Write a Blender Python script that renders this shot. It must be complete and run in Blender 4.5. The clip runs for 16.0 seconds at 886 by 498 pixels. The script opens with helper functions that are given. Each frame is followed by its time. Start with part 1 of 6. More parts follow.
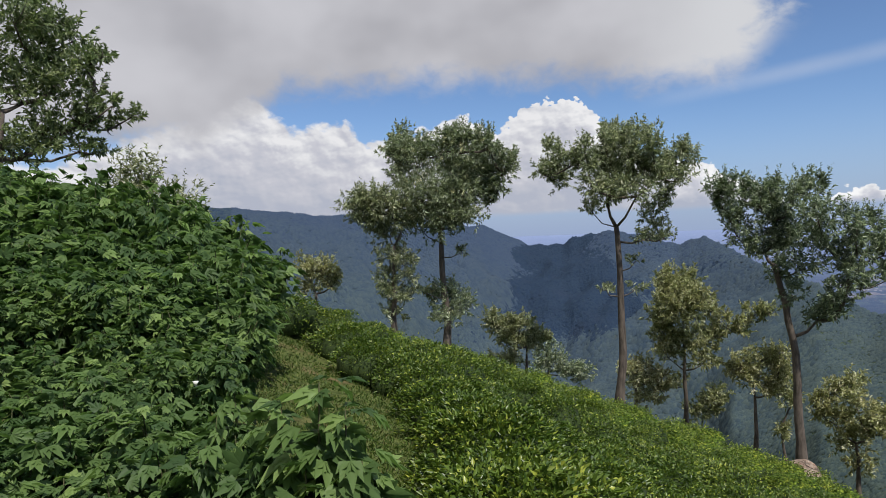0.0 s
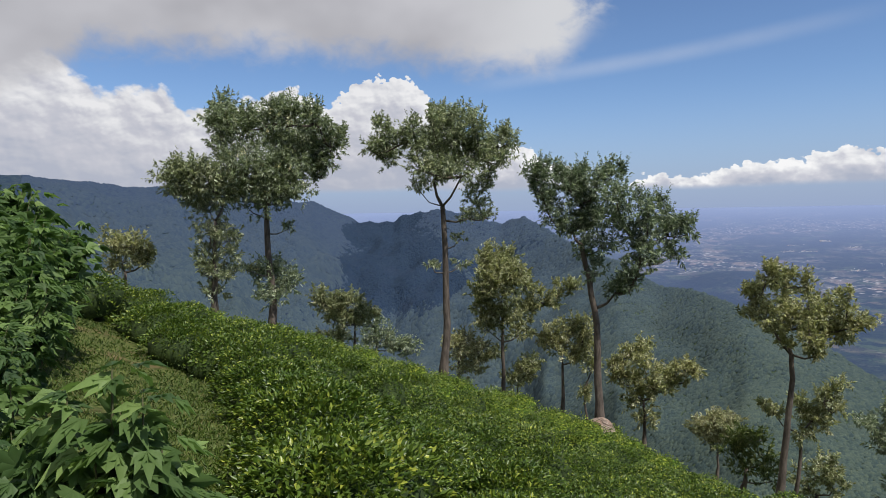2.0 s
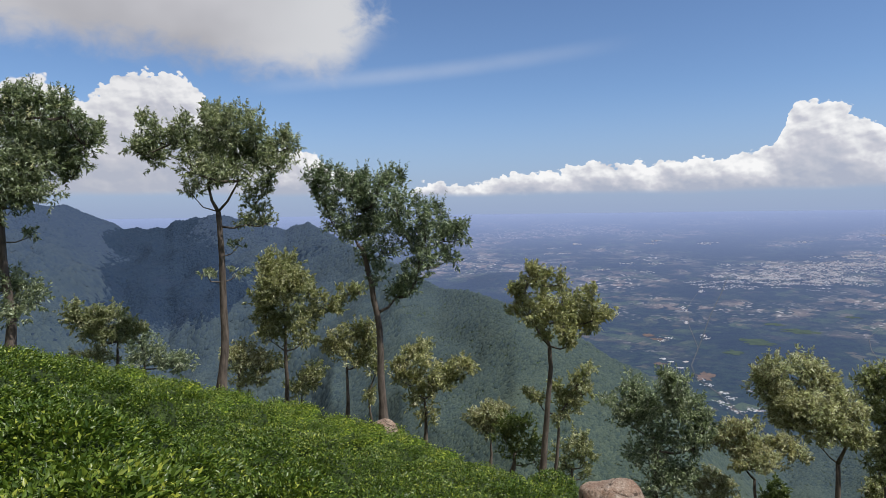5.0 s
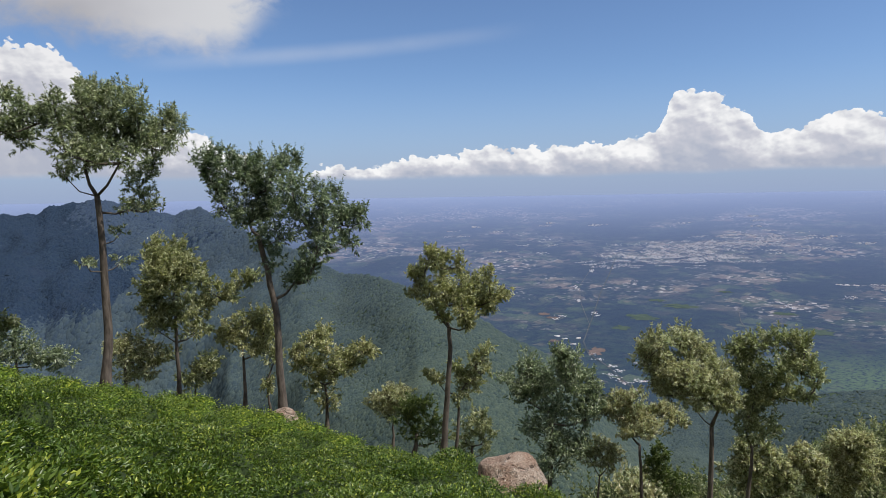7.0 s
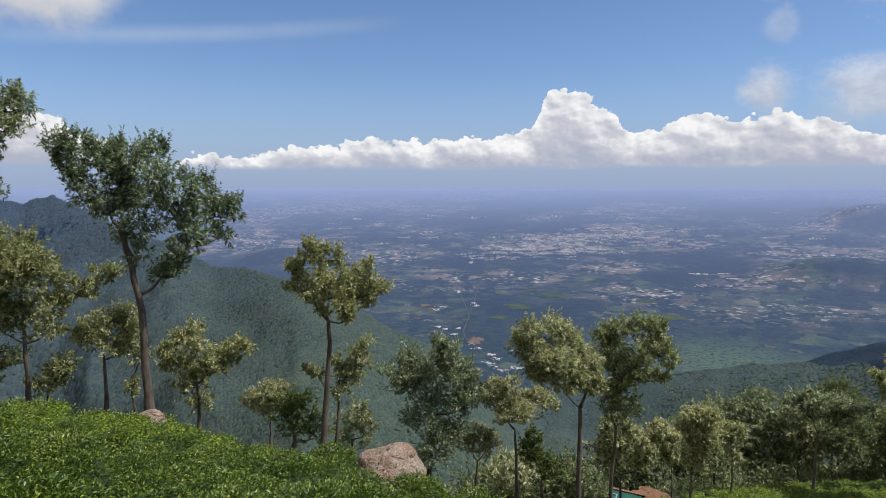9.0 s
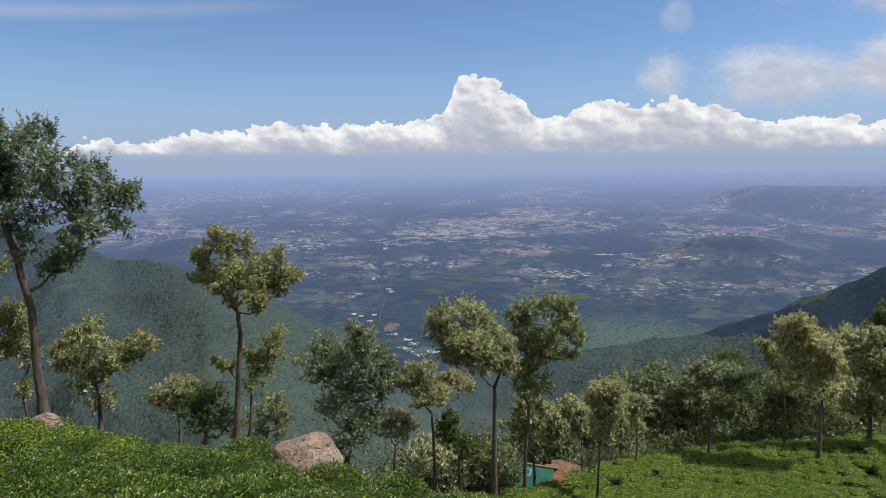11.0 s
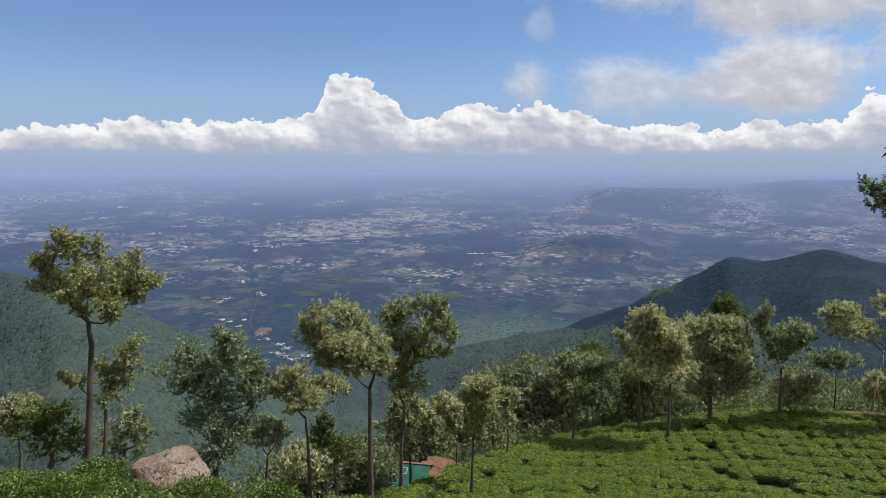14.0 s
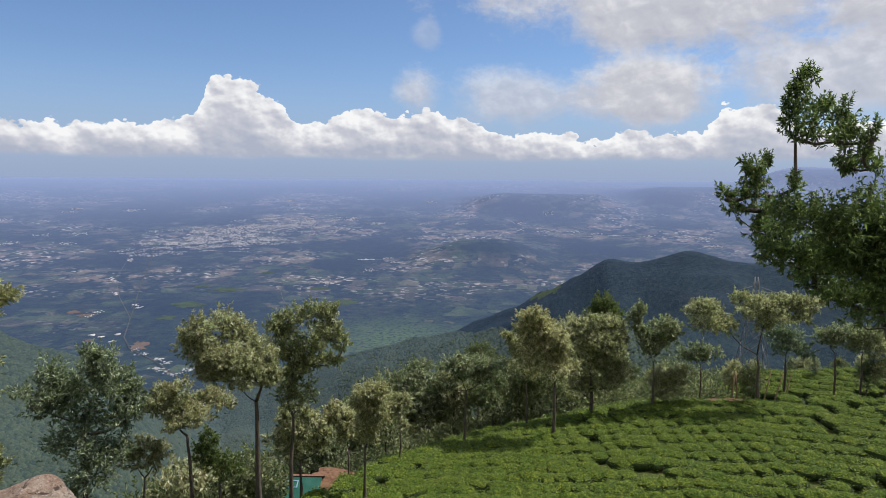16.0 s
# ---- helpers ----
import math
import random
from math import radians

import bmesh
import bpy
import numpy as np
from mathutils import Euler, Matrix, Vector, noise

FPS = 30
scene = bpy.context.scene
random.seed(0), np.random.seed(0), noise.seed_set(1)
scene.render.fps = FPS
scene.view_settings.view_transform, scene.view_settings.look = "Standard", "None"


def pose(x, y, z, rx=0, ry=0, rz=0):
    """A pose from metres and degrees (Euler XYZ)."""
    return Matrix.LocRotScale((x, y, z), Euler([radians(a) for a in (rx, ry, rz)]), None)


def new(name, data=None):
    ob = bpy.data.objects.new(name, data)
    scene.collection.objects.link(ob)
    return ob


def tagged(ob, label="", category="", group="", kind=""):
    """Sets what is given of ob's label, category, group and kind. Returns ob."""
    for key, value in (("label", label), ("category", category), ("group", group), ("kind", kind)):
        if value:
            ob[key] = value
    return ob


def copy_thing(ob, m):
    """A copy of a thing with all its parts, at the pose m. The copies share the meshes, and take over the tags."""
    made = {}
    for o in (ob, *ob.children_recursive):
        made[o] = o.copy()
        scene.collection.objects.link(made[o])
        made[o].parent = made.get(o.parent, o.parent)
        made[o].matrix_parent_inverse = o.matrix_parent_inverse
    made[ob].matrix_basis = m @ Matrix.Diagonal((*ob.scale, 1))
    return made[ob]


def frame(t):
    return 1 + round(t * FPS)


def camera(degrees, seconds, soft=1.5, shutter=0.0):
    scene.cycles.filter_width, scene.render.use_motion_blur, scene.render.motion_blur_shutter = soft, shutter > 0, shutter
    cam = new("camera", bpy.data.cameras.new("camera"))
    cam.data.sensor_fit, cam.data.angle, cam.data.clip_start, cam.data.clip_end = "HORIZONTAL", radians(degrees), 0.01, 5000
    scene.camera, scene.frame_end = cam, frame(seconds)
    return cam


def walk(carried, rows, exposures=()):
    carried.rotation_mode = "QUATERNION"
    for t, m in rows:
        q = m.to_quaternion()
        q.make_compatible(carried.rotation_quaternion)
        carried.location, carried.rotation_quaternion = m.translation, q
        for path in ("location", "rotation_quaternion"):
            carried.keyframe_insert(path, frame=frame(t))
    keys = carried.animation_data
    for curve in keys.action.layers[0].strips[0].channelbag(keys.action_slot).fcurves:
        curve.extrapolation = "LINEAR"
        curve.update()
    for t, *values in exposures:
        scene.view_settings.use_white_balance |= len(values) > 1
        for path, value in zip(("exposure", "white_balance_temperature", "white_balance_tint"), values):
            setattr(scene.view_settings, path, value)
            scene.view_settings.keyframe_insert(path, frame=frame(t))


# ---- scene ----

# ---- camera: a person turns on the spot with the phone held out ----
cam = camera(68.8, 16.0, soft=0.75)
EYE = 1.6
ROWS = [  # seconds, x, y, yaw, pitch, roll
    (0.0, -0.000, -0.000, 0.04, -0.95, 1.99),
    (0.5, 0.022, -0.001, -4.69, -1.44, 1.91),
    (1.0, 0.039, -0.003, -8.41, -1.95, 1.95),
    (1.5, 0.057, -0.006, -12.23, -2.88, 1.35),
    (2.0, 0.069, -0.009, -14.85, -3.34, 0.95),
    (2.5, 0.085, -0.014, -18.46, -3.19, 0.58),
    (3.0, 0.097, -0.018, -20.99, -3.02, 0.79),
    (3.5, 0.110, -0.024, -24.18, -2.99, 0.86),
    (4.0, 0.122, -0.029, -26.91, -2.99, 0.70),
    (4.5, 0.135, -0.036, -30.05, -3.18, 0.78),
    (4.7, 0.142, -0.040, -31.68, -3.07, 0.75),
    (6.8, 0.178, -0.067, -41.20, -4.75, 0.82),
    (7.0, 0.182, -0.071, -42.55, -4.65, 0.89),
    (7.5, 0.195, -0.083, -46.23, -5.16, 0.48),
    (8.0, 0.203, -0.092, -48.85, -5.54, 0.20),
    (8.5, 0.209, -0.099, -50.69, -5.48, 0.08),
    (9.0, 0.216, -0.107, -52.97, -5.43, 0.04),
    (9.5, 0.221, -0.116, -55.11, -5.36, 0.12),
    (9.7, 0.224, -0.120, -56.17, -5.67, 0.32),
    (12.0, 0.242, -0.150, -63.60, -6.52, -0.08),
    (12.5, 0.246, -0.158, -65.54, -6.46, -0.14),
    (13.0, 0.248, -0.163, -66.69, -6.82, 0.25),
    (13.5, 0.251, -0.171, -68.61, -6.91, 0.04),
    (14.0, 0.256, -0.185, -71.74, -6.73, -0.07),
    (14.5, 0.259, -0.195, -73.86, -6.45, 0.11),
    (15.0, 0.264, -0.212, -77.46, -6.63, -0.25),
    (15.5, 0.266, -0.223, -79.81, -6.47, -0.71),
    (16.0, 0.267, -0.230, -81.43, -6.19, -0.37),
]
walk(cam, [(t, pose(x, y, EYE, 90 + pitch, roll, yaw)) for t, x, y, yaw, pitch, roll in ROWS])

# ---- light ----
SUN_AZ, SUN_EL = 152.0, 58.0          # degrees clockwise from +y, and above the horizon
sun = new("sun", bpy.data.lights.new("sun", "SUN"))
sun.data.energy, sun.data.angle, sun.data.color = 4.8, radians(0.6), (1.0, 0.95, 0.87)
sun.matrix_world = pose(0, 0, 60, 90 - SUN_EL, 0, -SUN_AZ + 180)
scene.view_settings.exposure = 0.0


class Graph:
    """Short hand for building a node tree."""

    def __init__(self, tree):
        self.tree = tree
        tree.nodes.clear()

    def node(self, kind, *links):
        n = self.tree.nodes.new(kind)
        for slot, value in links:
            self.feed(n.inputs[slot], value)
        return n

    def feed(self, socket, value):
        if isinstance(value, bpy.types.NodeSocket):
            self.tree.links.new(value, socket)
        elif isinstance(value, bpy.types.Node):
            self.tree.links.new(value.outputs[0], socket)
        else:
            socket.default_value = value

    def math(self, op, a, b=0.0, c=0.0):
        n = self.node("ShaderNodeMath", (0, a), (1, b), (2, c))
        n.operation = op
        return n.outputs[0]

    def step(self, lo, hi, x, a=0.0, b=1.0):
        n = self.node("ShaderNodeMapRange", (0, x), (1, lo), (2, hi), (3, a), (4, b))
        n.interpolation_type = "SMOOTHSTEP"
        return n.outputs[0]

    def lin(self, lo, hi, x, a=0.0, b=1.0):
        return self.node("ShaderNodeMapRange", (0, x), (1, lo), (2, hi), (3, a), (4, b)).outputs[0]

    def noise(self, vec, scale, detail=6.0, rough=0.55, distort=0.0):
        return self.node("ShaderNodeTexNoise", ("Vector", vec), ("Scale", scale), ("Detail", detail), ("Roughness", rough), ("Distortion", distort)).outputs[0]

    def mix(self, fac, a, b, blend="MIX"):
        n = self.node("ShaderNodeMix")
        n.data_type, n.blend_type = "RGBA", blend
        self.feed(n.inputs[0], fac)
        for slot, v in ((6, a), (7, b)):
            if isinstance(v, tuple) and len(v) == 3:
                v = (*v, 1)
            self.feed(n.inputs[slot], v)
        return n.outputs[2]

    def ramp(self, x, stops, smooth=False):
        n = self.node("ShaderNodeValToRGB", (0, x))
        el = n.color_ramp.elements
        n.color_ramp.interpolation = "EASE" if smooth else "LINEAR"
        while len(el) < len(stops):
            el.new(0.5)
        for e, (p, c) in zip(el, sorted(stops, key=lambda s: s[0])):
            e.position = p
            e.color = (c, c, c, 1) if not isinstance(c, tuple) else (*c, 1)
        return n.outputs[0]


# sky with a bank of cumulus along the horizon, a grey sheet above the mountain and torn clouds to the south
world = bpy.data.worlds.new("world")
scene.world = world
world.use_nodes = True
g = Graph(world.node_tree)
way = g.node("ShaderNodeTexCoord").outputs["Generated"]
sep = g.node("ShaderNodeSeparateXYZ", (0, way))
az = g.math("MULTIPLY", g.math("ARCTAN2", sep.outputs[0], sep.outputs[1]), 57.2958)
el = g.math("MULTIPLY", g.math("ARCSINE", sep.outputs[2]), 57.2958)
sky = g.node("ShaderNodeTexSky")
sky.sky_type, sky.sun_disc, sky.sun_elevation, sky.sun_rotation = "NISHITA", False, radians(SUN_EL), radians(SUN_AZ)
sky.altitude, sky.air_density, sky.dust_density, sky.ozone_density = 1500.0, 1.0, 1.5, 2.5
blue = g.mix(1.0, sky.outputs[0], (0.098, 0.109, 0.124), "MULTIPLY")
flat = g.node("ShaderNodeCombineXYZ", (0, az), (1, g.math("MULTIPLY", el, 1.4)), (2, 0.0)).outputs[0]
puff = g.noise(flat, 0.42, 9.0, 0.58, 0.3)
big = g.noise(flat, 0.12, 5.0, 0.5)


def shifted(da, de):
    n = g.node("ShaderNodeVectorMath", (0, flat), (1, (da, de, 0.0)))
    n.operation = "ADD"
    return n.outputs[0]


def heads(vec, scale):
    """Rounded cauliflower heads: near 0 at the middle of each."""
    n = g.node("ShaderNodeTexVoronoi")
    n.feature = "SMOOTH_F1"
    for slot, value in (("Vector", vec), ("Scale", scale), ("Detail", 1.0), ("Roughness", 0.4), ("Smoothness", 0.35)):
        g.feed(n.inputs[slot], value)
    return n.outputs[0]


lump, small = heads(flat, 0.55), heads(flat, 1.5)
fine = g.noise(flat, 1.7, 7.0, 0.62, 0.4)
# light falls on the heads from the upper right
relief = g.math("ADD", g.math("MULTIPLY", g.math("SUBTRACT", heads(shifted(0.5, 0.75), 0.36), heads(flat, 0.36)), 0.8), g.math("MULTIPLY", g.math("SUBTRACT", heads(shifted(0.16, 0.26), 1.1), heads(flat, 1.1)), 0.32))
relief = g.math("ADD", relief, g.math("MULTIPLY", g.math("SUBTRACT", puff, g.noise(shifted(0.3, 0.45), 0.42, 9.0, 0.58, 0.3)), 1.1))
horizon = g.mix(g.step(11.0, -2.0, el), blue, (0.312, 0.395, 0.590))
# cumulus bank: height of the tops by bearing
WEST = [(-60, 9), (-31, 6.8), (-21.3, 10.9), (-18, 14.0), (-14.9, 12), (-13, 10.0), (-10.7, 10.4), (-8.3, 10.6), (-6.5, 8.7), (-3.9, 9.4), (-1.6, 9.8), (1.9, 10.9), (5, 9.2), (7.4, 11.2), (10.2, 11.8),
        (12.6, 11.6), (14.5, 8.9), (16.9, 6.5), (21.9, 5.5), (25.3, 4.2), (26.8, 2.4), (30, 1.9)]
EAST = [(30, 1.9), (33.6, 3.2), (35.7, 2.6), (38.8, 3.8), (42.4, 3.6), (45.4, 4.0), (46.6, 4.7), (48.4, 4.1), (57.5, 4.6), (60.8, 4.9), (61.3, 6.3), (61.9, 8.4), (63.7, 8.6), (65, 8.1), (66.3, 7.0), (69.1, 4.8),
        (71.9, 5.0), (73.6, 6.2), (77.3, 5.6), (79.2, 6.2), (83.2, 5.5), (85.6, 4.3), (88.6, 3.8), (91.9, 4.0), (94.3, 3.3), (96.6, 4.3), (100.2, 4.1), (102.9, 3.9), (104.4, 6.0), (107.7, 6.2), (110, 4.2), (130, 5)]
west = g.ramp(g.lin(-60, 30, az), [((a + 60) / 90, e / 20) for a, e in WEST])
east = g.ramp(g.lin(30, 130, az), [((a - 30) / 100, e / 20) for a, e in EAST])
top = g.math("ADD", g.math("MULTIPLY", g.mix(g.math("GREATER_THAN", az, 30.0), west, east), 20.0), 0.32)
edge = g.math("ADD", top, g.math("ADD", g.math("MULTIPLY", g.math("SUBTRACT", puff, 0.5), 0.9), g.math("MULTIPLY", g.math("SUBTRACT", 0.40, lump), 0.9)))
edge = g.math("ADD", edge, g.math("ADD", g.math("MULTIPLY", g.math("SUBTRACT", fine, 0.5), 0.6), g.math("MULTIPLY", g.math("SUBTRACT", 0.40, small), 0.55)))
low = g.math("ADD", g.lin(10, 32, az, 1.9, 1.65), g.math("MULTIPLY", g.math("SUBTRACT", big, 0.5), 0.7))
soft = g.lin(-20, 6, az, 1.0, 0.13)
bank = g.math("MULTIPLY", g.step(-0.12, 1.0, g.math("DIVIDE", g.math("SUBTRACT", edge, el), soft)), g.step(-0.25, 0.35, g.math("SUBTRACT", el, low)))
depth = g.math("DIVIDE", g.math("SUBTRACT", edge, el), g.math("MAXIMUM", g.math("SUBTRACT", top, low), 1.2))
shade = g.math("ADD", g.math("SUBTRACT", g.math("MULTIPLY", depth, 1.15), g.math("MULTIPLY", relief, g.lin(0.2, 0.8, depth, 1.15, 0.55))), g.math("MULTIPLY", g.math("SUBTRACT", 0.5, big), 0.7))
white = g.ramp(shade, [(0.0, (0.93, 0.93, 0.94)), (0.25, (0.78, 0.79, 0.82)), (0.55, (0.59, 0.60, 0.67)), (0.85, (0.48, 0.51, 0.60)), (1.0, (0.42, 0.46, 0.57))])
tint = g.mix(g.step(30, 5, az, 0.0, 0.28), white, (0.50, 0.50, 0.55))
out = g.mix(bank, horizon, tint)
# thin streak of ice cloud
line = g.math("SUBTRACT", el, g.math("ADD", g.math("MULTIPLY", g.math("SUBTRACT", az, 19.3), 0.10), 10.9))
wisp = g.math("MULTIPLY", g.math("MULTIPLY", g.step(1.0, 0.0, g.math("ABSOLUTE", line)), g.math("MULTIPLY", g.step(16, 24, az), g.step(52, 36, az))), g.math("MULTIPLY", big, 0.42))
out = g.mix(wisp, out, (0.70, 0.73, 0.80))
# grey sheet
rim = g.math("ADD", g.ramp(g.lin(-60, 40, az), [(0.0, 0.30), (0.40, 0.42), (0.47, 0.63), (0.6, 0.66), (0.7, 0.645), (0.8, 0.59), (0.85, 0.60), (0.88, 0.72), (1.0, 0.99)]), 0.0)
sheet = g.step(-1.2, 2.2, g.math("ADD", g.math("SUBTRACT", el, g.math("MULTIPLY", rim, 20.0)), g.math("MULTIPLY", g.math("SUBTRACT", puff, 0.5), 3.5)))
sheet = g.math("MULTIPLY", sheet, g.step(30, 25, g.math("ADD", az, g.math("MULTIPLY", g.math("SUBTRACT", puff, 0.5), 8.0))))
grey = g.mix(g.math("MULTIPLY", g.step(13, 25, az), g.step(11, 14, el)), g.mix(g.step(0.25, 0.75, g.noise(flat, 0.09, 3.0, 0.45)), (0.40, 0.40, 0.435), (0.58, 0.58, 0.62)), (0.64, 0.65, 0.68))
out = g.mix(sheet, out, grey)
# torn clouds: bearing, elevation, half width, half height, thickness
torn = g.noise(flat, 0.16, 7.0, 0.52, 0.2)
for a, e, wide, high, thick in ((80.0, 12.2, 1.6, 1.5, 0.3), (79.2, 7.2, 2.7, 2.6, 0.7), (88.0, 7.0, 7.0, 2.9, 0.7), (113.0, 8.4, 11.0, 3.8, 0.9), (98.8, 7.6, 7.6, 3.6, 1.0), (106.0, 15.6, 25.0, 6.8, 1.0), (140.0, 14.0, 24.0, 9.0, 1.0)):
    da, de = g.math("DIVIDE", g.math("SUBTRACT", az, a), wide), g.math("DIVIDE", g.math("SUBTRACT", el, e), high)
    ring = g.math("SQRT", g.math("ADD", g.math("MULTIPLY", da, da), g.math("MULTIPLY", de, de)))
    ring = g.math("ADD", ring, g.math("ADD", g.math("MULTIPLY", g.math("SUBTRACT", torn, 0.5), 1.5), g.math("MULTIPLY", g.math("SUBTRACT", fine, 0.5), 0.35)))
    body = g.math("MULTIPLY", g.step(1.05, 0.45, ring), thick)
    lit = g.math("ADD", g.math("MULTIPLY", de, 0.32), g.math("ADD", g.math("MULTIPLY", relief, 0.45), g.math("MULTIPLY", puff, 1.0)))
    out = g.mix(body, out, g.ramp(lit, [(0.0, (0.47, 0.49, 0.56)), (0.45, (0.57, 0.58, 0.64)), (0.8, (0.73, 0.74, 0.78)), (1.0, (0.80, 0.80, 0.83))]))
g.node("ShaderNodeOutputWorld", (0, g.node("ShaderNodeBackground", (0, out), (1, 1.0))))


# ---- materials ----
def material(name):
    m = bpy.data.materials.new(name)
    m.use_nodes = True
    return m, Graph(m.node_tree)


def leaf_material(name, dark, mid, pale, amount=0.25, rough=0.45, through_light=0.25, shine=0.35, patch=0.5, grain=0.9):
    """Foliage: every leaf takes its own tone, some turn their pale side out."""
    m, g = material(name)
    pick = g.node("ShaderNodeNewGeometry").outputs["Random Per Island"]
    own = g.node("ShaderNodeObjectInfo").outputs["Random"]
    col = g.mix(pick, (*dark, 1), (*mid, 1))
    col = g.mix(g.step(1.0 - amount - 0.08, 1.0 - amount + 0.08, g.math("FRACT", g.math("MULTIPLY", pick, 7.31))), col, (*pale, 1))
    place = g.node("ShaderNodeNewGeometry").outputs["Position"]
    col = g.mix(g.math("MULTIPLY", g.step(0.38, 0.62, g.noise(place, grain, 3.0)), patch), col, g.mix(1.0, col, (0.58, 0.70, 0.62, 1), "MULTIPLY"))
    col = g.mix(1.0, col, g.mix(own, (0.84, 0.88, 0.85, 1), (1.1, 1.06, 1.0, 1)), "MULTIPLY")
    bsdf = g.node("ShaderNodeBsdfPrincipled", ("Base Color", col), ("Roughness", rough), ("Specular IOR Level", shine))
    trans = g.node("ShaderNodeBsdfTranslucent", ("Color", g.mix(1.0, col, (1.0, 1.12, 0.7, 1), "MULTIPLY")))
    g.node("ShaderNodeOutputMaterial", (0, g.node("ShaderNodeMixShader", (0, through_light), (1, bsdf), (2, trans))))
    return m


def plain_material(name, a, b, scale=8.0, rough=0.85, bump=0.4, stretch=(1, 1, 1), spec=0.3):
    m, g = material(name)
    coord = g.node("ShaderNodeTexCoord").outputs["Object"]
    vec = g.node("ShaderNodeMapping", (0, coord), (3, stretch)).outputs[0]
    n1, n2 = g.noise(vec, scale, 8.0, 0.62), g.noise(vec, scale * 0.17, 4.0)
    col = g.mix(g.step(0.3, 0.7, n1), (*a, 1), (*b, 1))
    col = g.mix(g.math("MULTIPLY", n2, 0.6), col, g.mix(1.0, col, (0.6, 0.6, 0.6, 1), "MULTIPLY"))
    bmp = g.node("ShaderNodeBump", ("Strength", bump), ("Distance", 0.03), ("Height", n1))
    bsdf = g.node("ShaderNodeBsdfPrincipled", ("Base Color", col), ("Roughness", rough), ("Normal", bmp), ("Specular IOR Level", spec))
    g.node("ShaderNodeOutputMaterial", (0, bsdf))
    return m


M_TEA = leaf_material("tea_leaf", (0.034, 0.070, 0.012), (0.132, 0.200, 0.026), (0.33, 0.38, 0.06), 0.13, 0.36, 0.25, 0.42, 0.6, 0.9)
# brighter copy of the tea leaf, sunlight on the lower field put into its colour
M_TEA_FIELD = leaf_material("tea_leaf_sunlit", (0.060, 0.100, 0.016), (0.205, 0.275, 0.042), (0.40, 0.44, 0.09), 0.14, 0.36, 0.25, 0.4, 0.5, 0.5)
# twigs, with the shade inside and between the bushes put into the colour
M_TEA_CORE = plain_material("shaded_tea_twigs", (0.016, 0.03, 0.008), (0.05, 0.08, 0.016), 14.0)


def plucked_material():
    """The closed table of leaves on a tea bush: small leaves, some young and yellow, shade in the chinks between put
    into the colour.
    """
    m, g = material("tea_table")
    geo = g.node("ShaderNodeNewGeometry")
    pos = geo.outputs["Position"]
    leaf = g.node("ShaderNodeTexVoronoi", ("Vector", pos), ("Scale", 15.0), ("Randomness", 1.0))
    tone = g.node("ShaderNodeSeparateColor", (0, leaf.outputs["Color"]))
    n1, n2 = g.noise(pos, 1.1, 4.0, 0.6), g.noise(pos, 5.0, 4.0, 0.6)
    col = g.mix(tone.outputs[0], (0.074, 0.124, 0.018), (0.215, 0.285, 0.038))
    col = g.mix(g.math("MULTIPLY", g.step(0.80, 0.86, tone.outputs[1]), 0.9), col, (0.36, 0.39, 0.06))
    # shade between the leaves: colour darkened towards each leaf's edge
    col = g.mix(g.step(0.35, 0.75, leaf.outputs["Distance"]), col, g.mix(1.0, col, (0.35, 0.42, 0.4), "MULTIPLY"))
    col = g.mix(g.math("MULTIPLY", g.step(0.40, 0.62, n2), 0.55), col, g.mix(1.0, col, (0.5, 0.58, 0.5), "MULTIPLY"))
    col = g.mix(g.step(0.35, 0.65, n1), g.mix(1.0, col, (0.75, 0.86, 0.8), "MULTIPLY"), g.mix(1.0, col, (1.12, 1.08, 0.95), "MULTIPLY"))
    bump = g.node("ShaderNodeBump", ("Strength", 1.0), ("Distance", 0.06), ("Height", g.math("ADD", g.math("MULTIPLY", leaf.outputs["Distance"], -1.2), g.math("MULTIPLY", n2, 1.5))))
    g.node("ShaderNodeOutputMaterial", (0, g.node("ShaderNodeBsdfPrincipled", ("Base Color", col), ("Roughness", 0.6), ("Normal", bump), ("Specular IOR Level", 0.12))))
    return m


M_TEA_TABLE = plucked_material()
M_OAK = leaf_material("oak_leaf", (0.125, 0.155, 0.105), (0.362, 0.378, 0.250), (0.64, 0.66, 0.55), 0.24, 0.42, 0.45, 0.4, 0.3)
M_OAK_DARK = leaf_material("oak_leaf_dark", (0.105, 0.142, 0.102), (0.298, 0.340, 0.236), (0.62, 0.66, 0.56), 0.23, 0.40, 0.42, 0.45, 0.3)
M_OAK_PALE = leaf_material("oak_leaf_silver", (0.185, 0.185, 0.110), (0.455, 0.420, 0.265), (0.70, 0.68, 0.54), 0.30, 0.5, 0.45, 0.35, 0.3)
M_OAK_GOLD = leaf_material("oak_leaf_olive", (0.158, 0.174, 0.092), (0.405, 0.390, 0.215), (0.66, 0.65, 0.47), 0.25, 0.5, 0.45, 0.35, 0.3)
M_SIDE = leaf_material("oak_leaf_feathery", (0.075, 0.110, 0.050), (0.20, 0.265, 0.115), (0.42, 0.48, 0.27), 0.14, 0.42, 0.42, 0.35, 0.3)
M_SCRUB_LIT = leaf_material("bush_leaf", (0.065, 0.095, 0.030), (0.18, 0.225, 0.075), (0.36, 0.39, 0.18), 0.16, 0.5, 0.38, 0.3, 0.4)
M_BLOSSOM = leaf_material("cream_blossom", (0.50, 0.47, 0.31), (0.72, 0.69, 0.52), (0.85, 0.83, 0.70), 0.3, 0.6, 0.45, 0.2, 0.2)
